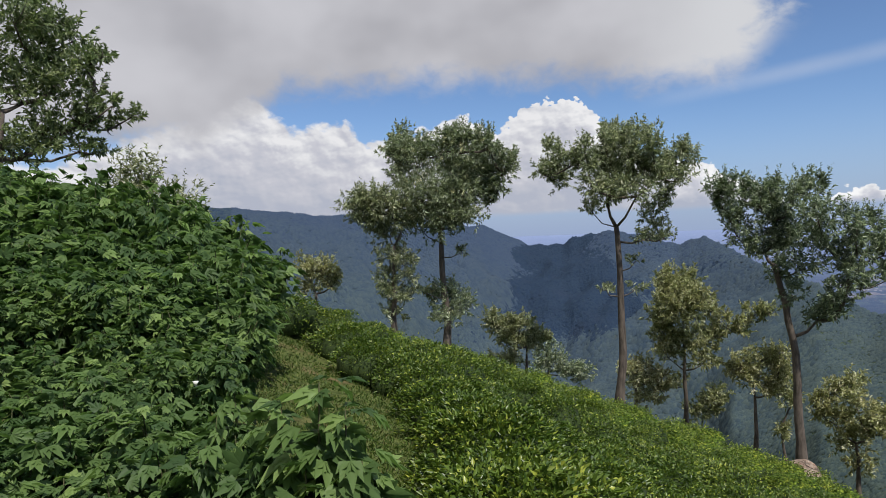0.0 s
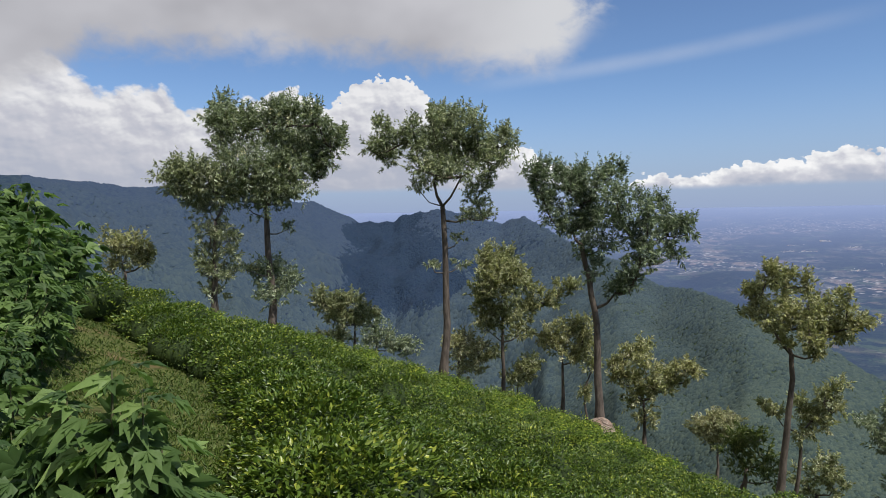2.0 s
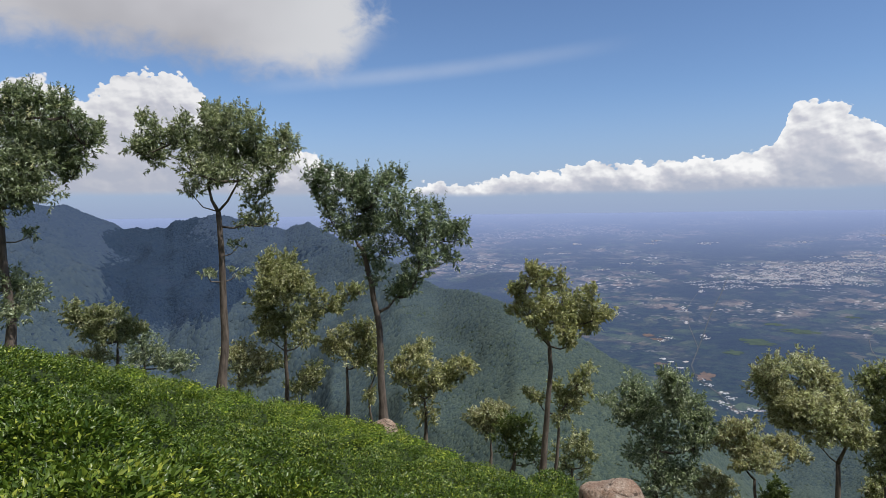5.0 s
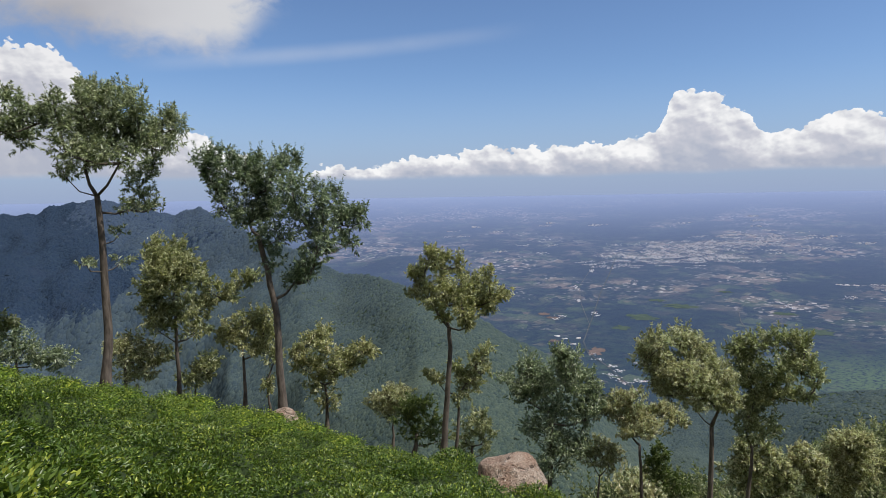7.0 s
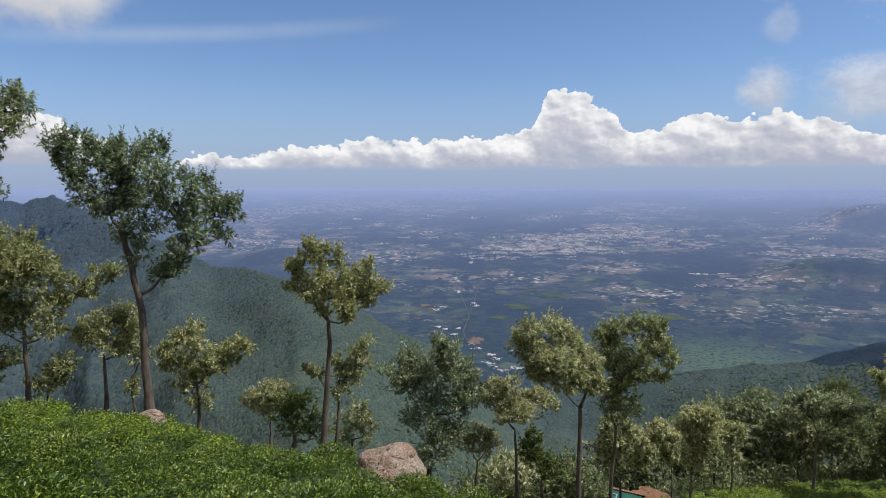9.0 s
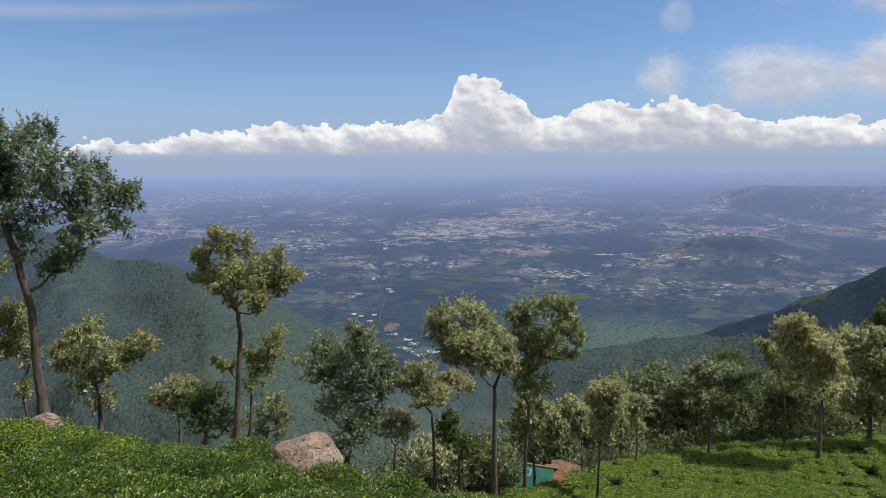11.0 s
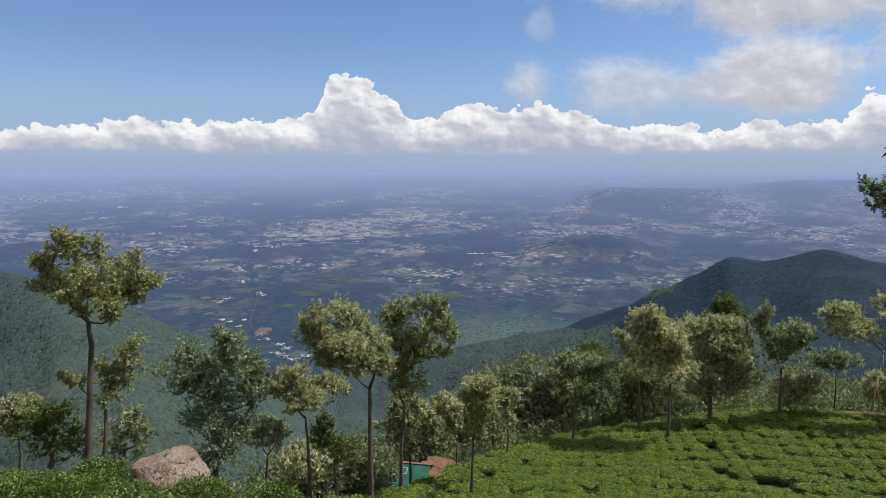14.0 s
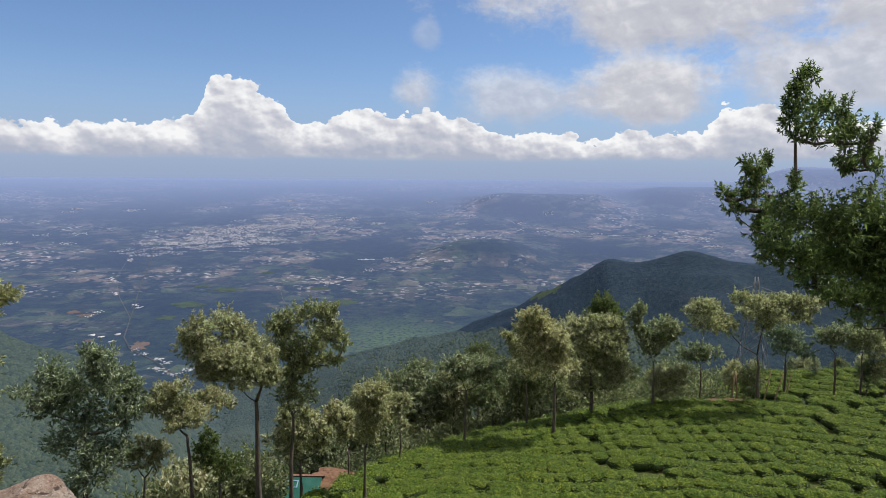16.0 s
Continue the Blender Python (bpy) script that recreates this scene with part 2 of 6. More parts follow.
M_BROAD = leaf_material("broad_leaf", (0.11, 0.15, 0.08), (0.25, 0.30, 0.16), (0.42, 0.46, 0.30), 0.2, 0.4, 0.4)
M_WEED = leaf_material("weed_leaf", (0.055, 0.105, 0.040), (0.155, 0.240, 0.078), (0.24, 0.34, 0.12), 0.12, 0.5, 0.42, 0.22, 0.5, 1.4)
M_GRASS = leaf_material("grass_blade", (0.06, 0.11, 0.022), (0.15, 0.215, 0.05), (0.27, 0.26, 0.11), 0.10)
M_SCRUB = leaf_material("scrub_leaf", (0.105, 0.130, 0.074), (0.265, 0.295, 0.165), (0.50, 0.50, 0.35), 0.17, 0.5, 0.4, 0.25, 0.4)
M_PETAL = plain_material("white_petal", (0.75, 0.75, 0.66), (0.85, 0.85, 0.80), 20.0)
M_BARK = plain_material("bark", (0.060, 0.049, 0.042), (0.170, 0.140, 0.118), 9.0, 0.9, 0.7, (1, 1, 0.25))
M_STEM = plain_material("green_stem", (0.05, 0.06, 0.025), (0.10, 0.10, 0.045), 12.0)


def rock_material():
    """Weathered granite: pink and grey grain, dark cracks, pale lichen."""
    m, g = material("granite")
    coord = g.node("ShaderNodeTexCoord").outputs["Object"]
    n1, n2, n3 = g.noise(coord, 2.2, 6.0, 0.65), g.noise(coord, 14.0, 6.0, 0.7), g.noise(coord, 5.0, 4.0, 0.6, 1.5)
    cell = g.node("ShaderNodeTexVoronoi", ("Vector", coord), ("Scale", 1.1))
    cell.feature = "DISTANCE_TO_EDGE"
    crack = g.step(0.0, 0.05, g.math("ADD", cell.outputs[0], g.math("MULTIPLY", g.math("SUBTRACT", n3, 0.42), 0.5)))
    col = g.mix(g.step(0.35, 0.65, n1), (0.40, 0.26, 0.185), (0.58, 0.47, 0.38))
    col = g.mix(g.step(0.55, 0.7, n3), col, (0.20, 0.16, 0.13))
    col = g.mix(g.step(0.4, 0.7, n2), g.mix(1.0, col, (0.65, 0.63, 0.62), "MULTIPLY"), col)
    col = g.mix(g.step(0.58, 0.68, n2), col, (0.58, 0.56, 0.48))
    col = g.mix(crack, g.mix(1.0, col, (0.3, 0.28, 0.27), "MULTIPLY"), col)
    bump = g.node("ShaderNodeBump", ("Strength", 1.0), ("Distance", 0.12), ("Height", g.math("ADD", g.math("MULTIPLY", crack, 0.5), g.math("ADD", n3, n2))))
    g.node("ShaderNodeOutputMaterial", (0, g.node("ShaderNodeBsdfPrincipled", ("Base Color", col), ("Roughness", 0.9), ("Normal", bump))))
    return m


M_ROCK = rock_material()
M_SOIL = plain_material("red_soil", (0.13, 0.066, 0.038), (0.24, 0.135, 0.08), 3.0, 0.95, 0.6)


def land_material(name, kind):
    """Open land: near ground, forest or the plain; haze is put into the far colours, bluer with distance."""
    m, g = material(name)
    pos = g.node("ShaderNodeNewGeometry").outputs["Position"]
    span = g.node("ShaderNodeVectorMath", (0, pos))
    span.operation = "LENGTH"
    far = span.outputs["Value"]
    if kind == "near":
        n1, n2 = g.noise(pos, 7.0, 8.0, 0.65), g.noise(pos, 0.7, 4.0)
        col = g.mix(g.step(0.35, 0.65, n1), (0.035, 0.05, 0.012), (0.11, 0.13, 0.04))
        col = g.mix(g.math("MULTIPLY", g.step(0.5, 0.68, n2), g.step(0.4, 0.6, g.noise(pos, 2.6, 5.0))), col, g.mix(n1, (0.10, 0.065, 0.035), (0.19, 0.13, 0.075)))
        bump = (n1, 0.03)
    elif kind == "cloud_shade":
        # forest with a cloud's shadow put into its dark, bluish colour
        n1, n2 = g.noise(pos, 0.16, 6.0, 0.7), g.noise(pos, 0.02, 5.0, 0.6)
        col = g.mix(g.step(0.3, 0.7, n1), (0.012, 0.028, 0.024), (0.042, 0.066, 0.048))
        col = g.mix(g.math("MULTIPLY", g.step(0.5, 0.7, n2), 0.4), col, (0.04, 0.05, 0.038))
        # haze over the slope, painted as blue that grows with distance
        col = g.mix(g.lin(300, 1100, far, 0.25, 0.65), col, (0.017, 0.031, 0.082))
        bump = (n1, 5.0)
    elif kind == "forest":
        n1, n2, n3 = g.noise(pos, 0.14, 6.0, 0.75), g.noise(pos, 0.022, 7.0, 0.7), g.noise(pos, 0.006, 3.0)
        n4 = g.noise(pos, 0.05, 5.0, 0.65)
        col = g.mix(g.step(0.36, 0.64, n1), (0.008, 0.020, 0.012), (0.080, 0.115, 0.05))
        col = g.mix(g.step(0.35, 0.65, n4), g.mix(1.0, col, (0.5, 0.55, 0.6), "MULTIPLY"), col)
        col = g.mix(g.math("MULTIPLY", g.step(0.48, 0.68, n2), g.lin(500, 1100, far, 0.1, 0.4)), col, g.mix(n4, (0.06, 0.085, 0.035), (0.14, 0.15, 0.075)))
        col = g.mix(g.math("MULTIPLY", g.step(0.62, 0.75, g.math("ADD", n3, g.math("MULTIPLY", n2, 0.2))), g.math("MULTIPLY", n4, g.lin(500, 1100, far, 0.0, 0.7))), col, (0.16, 0.15, 0.10))
        # haze on the mountain: blue mixed into the colour by distance
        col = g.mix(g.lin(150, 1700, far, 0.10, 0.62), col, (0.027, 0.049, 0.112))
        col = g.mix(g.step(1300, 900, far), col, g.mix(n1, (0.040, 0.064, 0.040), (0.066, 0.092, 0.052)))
        bump = (n1, 7.0)
    else:
        flat = g.node("ShaderNodeMapping", (0, pos), (3, (1.0, 1.0, 0.0))).outputs[0]
        n1, n2, n3, n4 = g.noise(flat, 0.03, 8.0, 0.72), g.noise(flat, 0.0042, 6.0, 0.62), g.noise(flat, 0.11, 5.0, 0.7), g.noise(flat, 0.0018, 5.0, 0.6)
        bent = g.node("ShaderNodeMixRGB", (0, 0.02), (1, flat), (2, g.node("ShaderNodeTexNoise", ("Vector", flat), ("Scale", 0.02)).outputs[1])).outputs[0]

        def plots(scale):
            cells = g.node("ShaderNodeTexVoronoi", ("Vector", bent), ("Scale", scale), ("Randomness", 1.0))
            cells.distance = "CHEBYCHEV"
            return g.node("ShaderNodeSeparateColor", (0, cells.outputs["Color"])).outputs
        wide, mid_plots, small = plots(0.020), plots(0.042), plots(0.085)
        col = g.mix(g.step(0.3, 0.7, n1), (0.007, 0.020, 0.014), (0.034, 0.058, 0.028))
        open_land = g.step(0.47, 0.58, n2)
        col = g.mix(g.math("MULTIPLY", g.math("MULTIPLY", open_land, 0.8), g.step(0.55, 0.65, wide[0])), col, g.mix(wide[1], (0.05, 0.085, 0.032), (0.10, 0.135, 0.055)))
        col = g.mix(g.math("MULTIPLY", g.math("MULTIPLY", open_land, g.step(0.82, 0.88, mid_plots[0])), 0.7), col, g.mix(mid_plots[1], (0.07, 0.11, 0.045), (0.20, 0.155, 0.10)))
        dry = g.math("MULTIPLY", g.step(0.44, 0.60, n4), g.step(1500, 2400, far))
        col = g.mix(g.math("MULTIPLY", dry, g.math("MULTIPLY", g.step(0.45, 0.7, wide[2]), 0.75)), col, g.mix(wide[1], (0.15, 0.16, 0.11), (0.36, 0.27, 0.19)))
        col = g.mix(g.math("MULTIPLY", g.math("MULTIPLY", g.step(0.48, 0.62, n4), g.step(1500, 2200, far)), g.step(0.84, 0.88, small[0])), col, g.mix(small[1], (0.28, 0.23, 0.18), (0.74, 0.70, 0.64)))
        # hedges and groves
        col = g.mix(g.math("MULTIPLY", g.step(0.54, 0.62, n3), 0.75), col, (0.008, 0.022, 0.016))
        col = g.mix(g.math("MULTIPLY", g.step(0.46, 0.38, n4), 0.7), col, g.mix(n1, (0.006, 0.018, 0.014), (0.020, 0.036, 0.022)))
        gap = g.node("ShaderNodeVectorMath", (0, flat), (1, (1330.0, 300.0, 0.0)))
        gap.operation = "DISTANCE"
        meadow = g.math("MULTIPLY", g.step(420, 160, g.math("ADD", gap.outputs["Value"], g.math("MULTIPLY", n2, 260.0))), g.step(0.60, 0.48, n3))
        col = g.mix(meadow, col, g.mix(n1, (0.055, 0.10, 0.03), (0.12, 0.17, 0.055)))
        # haze over the plain, painted into the colour from near blue to pale
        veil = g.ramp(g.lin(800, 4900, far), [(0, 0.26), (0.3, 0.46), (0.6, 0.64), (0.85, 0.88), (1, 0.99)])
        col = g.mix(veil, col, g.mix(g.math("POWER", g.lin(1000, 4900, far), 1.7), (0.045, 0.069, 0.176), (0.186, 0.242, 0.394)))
        bump = (n1, 4.0)
    normal = g.node("ShaderNodeBump", ("Strength", 0.6), ("Distance", bump[1]), ("Height", bump[0]))
    g.node("ShaderNodeOutputMaterial", (0, g.node("ShaderNodeBsdfPrincipled", ("Base Color", col), ("Roughness", 0.95), ("Normal", normal), ("Specular IOR Level", 0.1))))
    return m


M_NEAR, M_FOREST, M_PLAIN, M_CLOUD_SHADE = land_material("hill_ground", "near"), land_material("forest_floor", "forest"), land_material("farmland", "plain"), land_material("shaded_slope", "cloud_shade")


# ---- the lie of the land: by bearing (degrees clockwise from +y) and distance ----
def table(az, *pairs):
    return np.interp(az, [p[0] for p in pairs], [p[1] for p in pairs])


def value_noise(x, y, seed=0):
    xi, yi = np.floor(x).astype(np.int64), np.floor(y).astype(np.int64)
    fx, fy = x - xi, y - yi
    fx, fy = fx * fx * (3 - 2 * fx), fy * fy * (3 - 2 * fy)

    def h(a, b):
        v = np.sin(a * 127.1 + b * 311.7 + seed * 74.7) * 43758.5453
        return v - np.floor(v)
    return (h(xi, yi) * (1 - fx) + h(xi + 1, yi) * fx) * (1 - fy) + (h(xi, yi + 1) * (1 - fx) + h(xi + 1, yi + 1) * fx) * fy


def fbm(x, y, octaves=4, seed=0):
    total, amp, s = 0.0, 0.5, 1.0
    for k in range(octaves):
        total = total + amp * (value_noise(x * s, y * s, seed + k) - 0.5)
        amp, s = amp * 0.5, s * 2.03
    return total


BUSH = 0.72     # height of a tea bush


def brow(az):
    """Distance and height (ground) of the edge of the tea."""
    r = table(az, (-180, 30), (-40, 18), (-13, 15), (-5, 20), (0, 21), (7, 22), (15, 22), (28, 21), (38, 18), (46, 15.5), (53, 13.5), (61, 12.5), (66, 22), (72, 34), (78, 40), (84, 44), (92, 46),
              (99, 48), (108, 50), (117, 52), (130, 50), (180, 30))
    e = table(az, (-180, 8), (-90, 18), (-40, 10), (-25, 1), (-13.2, -4.8), (-8.9, -6.5), (-4.5, -8.2), (-0.1, -9.4), (7.6, -11.8), (14.4, -14.1), (20, -15.7), (28, -17.8), (33, -19.7),
              (39, -21.8), (46, -23.0), (53.2, -25.4), (61.2, -27.3), (69.4, -27.0), (72.1, -25.1), (78.3, -23.3), (84, -22.0), (88, -21.2), (91.8, -20.4), (95, -19.6), (99.3, -18.5), (108.1, -16.9), (112.3, -16.2),
              (116.6, -15.4), (130, -11), (180, 8))
    return r, EYE + r * np.tan(np.radians(e)) - BUSH, e


def plain_z(r):
    return -350 + 345 * np.clip((r - 1000) / 3900, 0, 1) ** 1.95


def ridge_r(az):
    """Distance of the mountain crest."""
    return table(az, (-180, 1500), (-17, 1700), (7, 1900), (22, 1600), (30, 1200), (40, 900), (55, 720), (62, 1000), (75, 950), (95, 850), (120, 800), (180, 1500))


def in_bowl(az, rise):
    """The bowl under the saddle of the mountain, where cloud shade is put into the colour."""
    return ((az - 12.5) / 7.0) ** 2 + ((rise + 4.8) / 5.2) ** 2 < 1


def shaded_slope(az, rise):
    """The side of the near hill that is coloured dark for a cloud's shadow."""
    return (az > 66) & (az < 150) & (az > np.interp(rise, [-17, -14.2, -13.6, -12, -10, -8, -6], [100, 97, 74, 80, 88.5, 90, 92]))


def land(x, y):
    az, r = np.degrees(np.arctan2(x, y)), np.hypot(x, y)
    rb, zb, eb = brow(az)
    z1 = table(az, (-180, 1.0), (-90, 2.2), (-40, 0.8), (-25, 0.2), (-13, -0.6), (0, -1.15), (8, -1.9), (15, -2.6), (30, -3.5), (46, -3.9), (60, -4.4), (75, -5.0), (92, -4.8), (116, -4.6), (140, -3), (180, 1.0))
    fall = table(az, (-180, -8), (-40, 4), (-13, 22), (0, 30), (60, 26), (72, 16), (84, 13), (99, 8), (106, 4), (117, 3), (130, 0), (180, -8))
    crest = table(az, (-180, 6), (-40, 4), (-25, 3.5), (-17.1, 3.1), (-14.3, 2.9), (-10.1, 2.2), (-7.1, 2.6), (-2, 2.0), (3.3, 1.0), (6.2, -0.1), (7.4, -0.8), (10.6, -0.8), (11, -0.4), (14.5, 0.3),
                  (17, -0.3), (19.9, -1.1), (22, -0.6), (24.7, -2.0), (29.5, -4.3), (33.3, -6.3), (37.7, -7.1), (41.2, -8.6), (47.2, -11.6), (52.2, -14.4), (55.6, -17.6), (62, -17.8), (70, -16), (75.7, -14.6),
                  (81.3, -13.6), (87.4, -11.3), (92.3, -8.9), (95.8, -6.8), (99.3, -6.4), (102.4, -5.9), (107.1, -6.6), (113, -6.2), (120, -5), (140, 3), (180, 6))
    rc = ridge_r(az)
    zc = EYE + rc * np.tan(np.radians(crest))
    foot = np.minimum(eb - 3, crest - 4)
    r4, r6 = 0.58 * rc, rc + np.maximum(zc + 350, 5) / 0.75
    step8 = table(az, (-180, 0), (-40, 1), (-13, 5.5), (0, 7.5), (60, 6.5), (72, 4), (99, 2.5), (106, 3.2), (130, 3.0), (140, 0), (180, 0))
    r3 = rb + table(az, (-180, 32), (102, 32), (106, 17), (130, 17), (140, 32), (180, 32))
    z3 = np.where((az > 104) & (az < 135), EYE - BUSH + r3 * np.tan(np.radians(table(az, (104, -16.6), (108, -14.9), (112.3, -14.3), (117, -13.2), (130, -11)))), zb - fall)
    # below the steep bank at the feet the lower tea field lies on a gentle shelf
    shelf = np.clip((az - 66) / 7, 0, 1) * np.clip((150 - az) / 20, 0, 1)
    rm = 0.5 * (9.5 + rb) * (1 - shelf) + 27 * shelf
    zm = (z1 + (zb - z1) * (rm - 9.5) / (rb - 9.5)) * (1 - shelf) + (EYE + 27 * np.tan(np.radians(-31.0))) * shelf
    nodes = [(0 * r, 0 * r), (0 * r + 9.5, z1), (rm, zm), (rb, zb), (rb + 8, zb - step8), (r3, z3), (r4, EYE + r4 * np.tan(np.radians(foot))), (rc, zc), (r6, plain_z(r6)), (0 * r + 5200, 0 * r)]
    z = 0 * r
    for (ra, za), (rn, zn) in zip(nodes, nodes[1:]):
        t = (r - ra) / (rn - ra)
        z = np.where((r >= ra) & (r < rn), za + (zn - za) * t, z)
    z = np.where(r >= r6, plain_z(r), z)
    # spurs and gullies on the mountain sides, dying out towards the crest
    side = np.clip((r - rb - 30) / 150, 0, 1) * np.clip((r6 - r) / 200, 0, 1)
    keep = 1 - 0.93 * np.exp(-((r - rc) / (0.10 * rc)) ** 2)
    spur = (np.abs(fbm(x / 240, y / 240, 4, 3)) - 0.10) * -250
    z = z + side * keep * spur * np.clip((r / 1100) ** 2, 0.05, 1) + side * fbm(x / 60, y / 60, 2, 9) * 14
    z = z + np.clip((r - 2) / 6, 0, 1) * np.clip((40 - r) / 30, 0.3, 1) * fbm(x / 2.2, y / 2.2, 3, 5) * 0.16

    # hills standing in the plain
    def hill(a0, a1, r0, w, h, soft):
        win = np.clip((az - a0) / soft, 0, 1) * np.clip((a1 - az) / soft, 0, 1)
        win = win * win * (3 - 2 * win)
        return h * win * np.exp(-((r - r0) / w) ** 2) * (1 + 0.5 * fbm(x / 300, y / 300, 4, 21))
    z = z + hill(82, 99, 3900, 260, 62, 4.5) + hill(94, 114, 4200, 320, 62, 7) + hill(77.5, 92.5, 2500, 190, 62, 6.5) + hill(104, 124, 4650, 200, 130, 7) + hill(34, 46, 2700, 170, 35, 6)
    return z


def ground_z(x, y):
    return float(land(np.array([float(x)]), np.array([float(y)]))[0])


def spot(az, r, lift=0.0):
    x, y = r * math.sin(radians(az)), r * math.cos(radians(az))
    return Vector((x, y, ground_z(x, y) + lift))


def mesh_object(name, verts, faces, mats, smooth=False, index=None):
    me = bpy.data.meshes.new(name)
    verts, faces = np.asarray(verts, np.float32), np.asarray(faces, np.int32)
    k = faces.shape[1]
    me.vertices.add(len(verts))
    me.vertices.foreach_set("co", verts.ravel())
    me.loops.add(faces.size)
    me.loops.foreach_set("vertex_index", faces.ravel())
    me.polygons.add(len(faces))
    me.polygons.foreach_set("loop_start", np.arange(0, faces.size, k, dtype=np.int32))
    for m in (mats if isinstance(mats, (list, tuple)) else [mats]):
        me.materials.append(m)
    if index is not None:
        me.polygons.foreach_set("material_index", np.asarray(index, np.int32))
    if smooth:
        me.polygons.foreach_set("use_smooth", np.ones(len(faces), bool))
    me.update(calc_edges=True)
    return new(name, me)


def under(ob, parent, label=""):
    ob.parent = parent
    return tagged(ob, label) if label else ob


# one sheet of ground from the feet to the horizon
az_fine = np.concatenate([np.arange(-45, 122, 0.33), np.arange(122, 315, 4.0)])
rad = np.concatenate([[0.002], np.arange(0.4, 12, 0.35), np.arange(12, 60, 1.0), np.geomspace(60, 5000, 280)])
na, nr = len(az_fine), len(rad)
A, Rr = np.meshgrid(np.radians(az_fine), rad, indexing="ij")
X, Y = Rr * np.sin(A), Rr * np.cos(A)
Z = land(X.ravel(), Y.ravel()).reshape(X.shape)
verts = np.stack([X, Y, Z], -1).reshape(-1, 3)
ii, jj = np.meshgrid(np.arange(na), np.arange(nr - 1), indexing="ij")
i2 = (ii + 1) % na
faces = np.stack([ii * nr + jj, ii * nr + jj + 1, i2 * nr + jj + 1, i2 * nr + jj], -1).reshape(-1, 4)
mid_r, mid_z = Rr[:, :-1].ravel(), Z[:, :-1].ravel()
brow_r = brow(np.degrees(np.arctan2(X, Y)).ravel())[0].reshape(X.shape)[:, :-1].ravel()
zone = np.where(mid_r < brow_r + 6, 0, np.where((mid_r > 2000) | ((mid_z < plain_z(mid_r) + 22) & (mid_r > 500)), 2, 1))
mid_az = np.degrees(A)[:, :-1].ravel()
patchy = 30 * fbm(X / 160, Y / 160, 4, 31)[:, :-1].ravel()
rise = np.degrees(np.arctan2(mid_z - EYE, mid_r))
# cloud shadow on hill and bowl: these faces get the darker ground colour
dark_hill = shaded_slope(mid_az + patchy, rise)
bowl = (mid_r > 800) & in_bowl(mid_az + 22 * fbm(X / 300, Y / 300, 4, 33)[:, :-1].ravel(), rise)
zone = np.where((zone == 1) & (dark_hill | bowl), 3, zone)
ground = mesh_object("ground", verts, faces, [M_NEAR, M_FOREST, M_PLAIN, M_CLOUD_SHADE], True, zone)
tagged(ground, "grassy tea hillside falling to forested valleys and a wide farmed plain", "ground", kind="structure")


def sheet_z(az, r):
    """Height of the ground sheet itself between its corners (bearings -45 to 121)."""
    i, j = (az + 45) / 0.33, np.interp(r, rad, np.arange(nr))
    i0, j0 = np.clip(i.astype(int), 0, na - 2), np.clip(j.astype(int), 0, nr - 2)
    p, q = i - i0, j - j0
    return (Z[i0, j0] * (1 - p) + Z[i0 + 1, j0] * p) * (1 - q) + (Z[i0, j0 + 1] * (1 - p) + Z[i0 + 1, j0 + 1] * p) * q

# ---- plants ----
def unit(v):
    return v / np.maximum(np.linalg.norm(v, axis=-1, keepdims=True), 1e-9)


def blades(rng, at, way, length, width, bend=0.25):
    """Folded leaves, one at each point, along the given ways. Returns vertices and triangles."""
    n = len(at)
    way = unit(way)
    side = unit(np.cross(way, unit(rng.normal(size=(n, 3)) + [0, 0, 1.6])))
    up = np.cross(side, way)
    ln = (np.asarray(length) * rng.uniform(0.7, 1.25, n))[:, None]
    wd = (np.asarray(width) * rng.uniform(0.8, 1.2, n))[:, None]
    tip = at + way * ln - up * ln * bend * rng.uniform(-0.3, 1.2, (n, 1))
    heart = at + way * ln * 0.45 + up * ln * 0.05
    left, right = heart + side * wd * 0.5 + up * wd * 0.22, heart - side * wd * 0.5 + up * wd * 0.22
    v = np.stack([at, left, tip, right], 1).reshape(-1, 3)
    b = np.arange(n)[:, None] * 4
    f = np.concatenate([b + [[0, 2, 1]], b + [[0, 3, 2]]], 1).reshape(-1, 3)
    return v, f


def join(pieces):
    v, f, base = [], [], 0
    for a, b in pieces:
        v.append(a)
        f.append(np.asarray(b) + base)
        base += len(a)
    return np.vstack(v), np.vstack(f)


def tube(path, radii, sides=7):
    """A tapered, closed tube of triangles along a path."""
    path = [Vector(p) for p in path]
    v, f = [], []
    for k, (p, rr) in enumerate(zip(path, radii)):
        d = (path[min(k + 1, len(path) - 1)] - path[max(k - 1, 0)]).normalized()
        a = d.orthogonal().normalized() if k == 0 else (a - d * a.dot(d)).normalized()
        b = d.cross(a)
        for s in range(sides):
            w = 2 * math.pi * s / sides
            v.append(p + (a * math.cos(w) + b * math.sin(w)) * rr)
        if k:
            for s in range(sides):
                q, t = (k - 1) * sides + s, (k - 1) * sides + (s + 1) % sides
                f += [(q, t, t + sides), (q, t + sides, q + sides)]
    v += [path[0], path[-1]]
    last = len(path) * sides
    for s in range(sides):
        f.append((last, (s + 1) % sides, s))
        f.append((last + 1, last - sides + s, last - sides + (s + 1) % sides))
    return np.array(v), np.array(f)


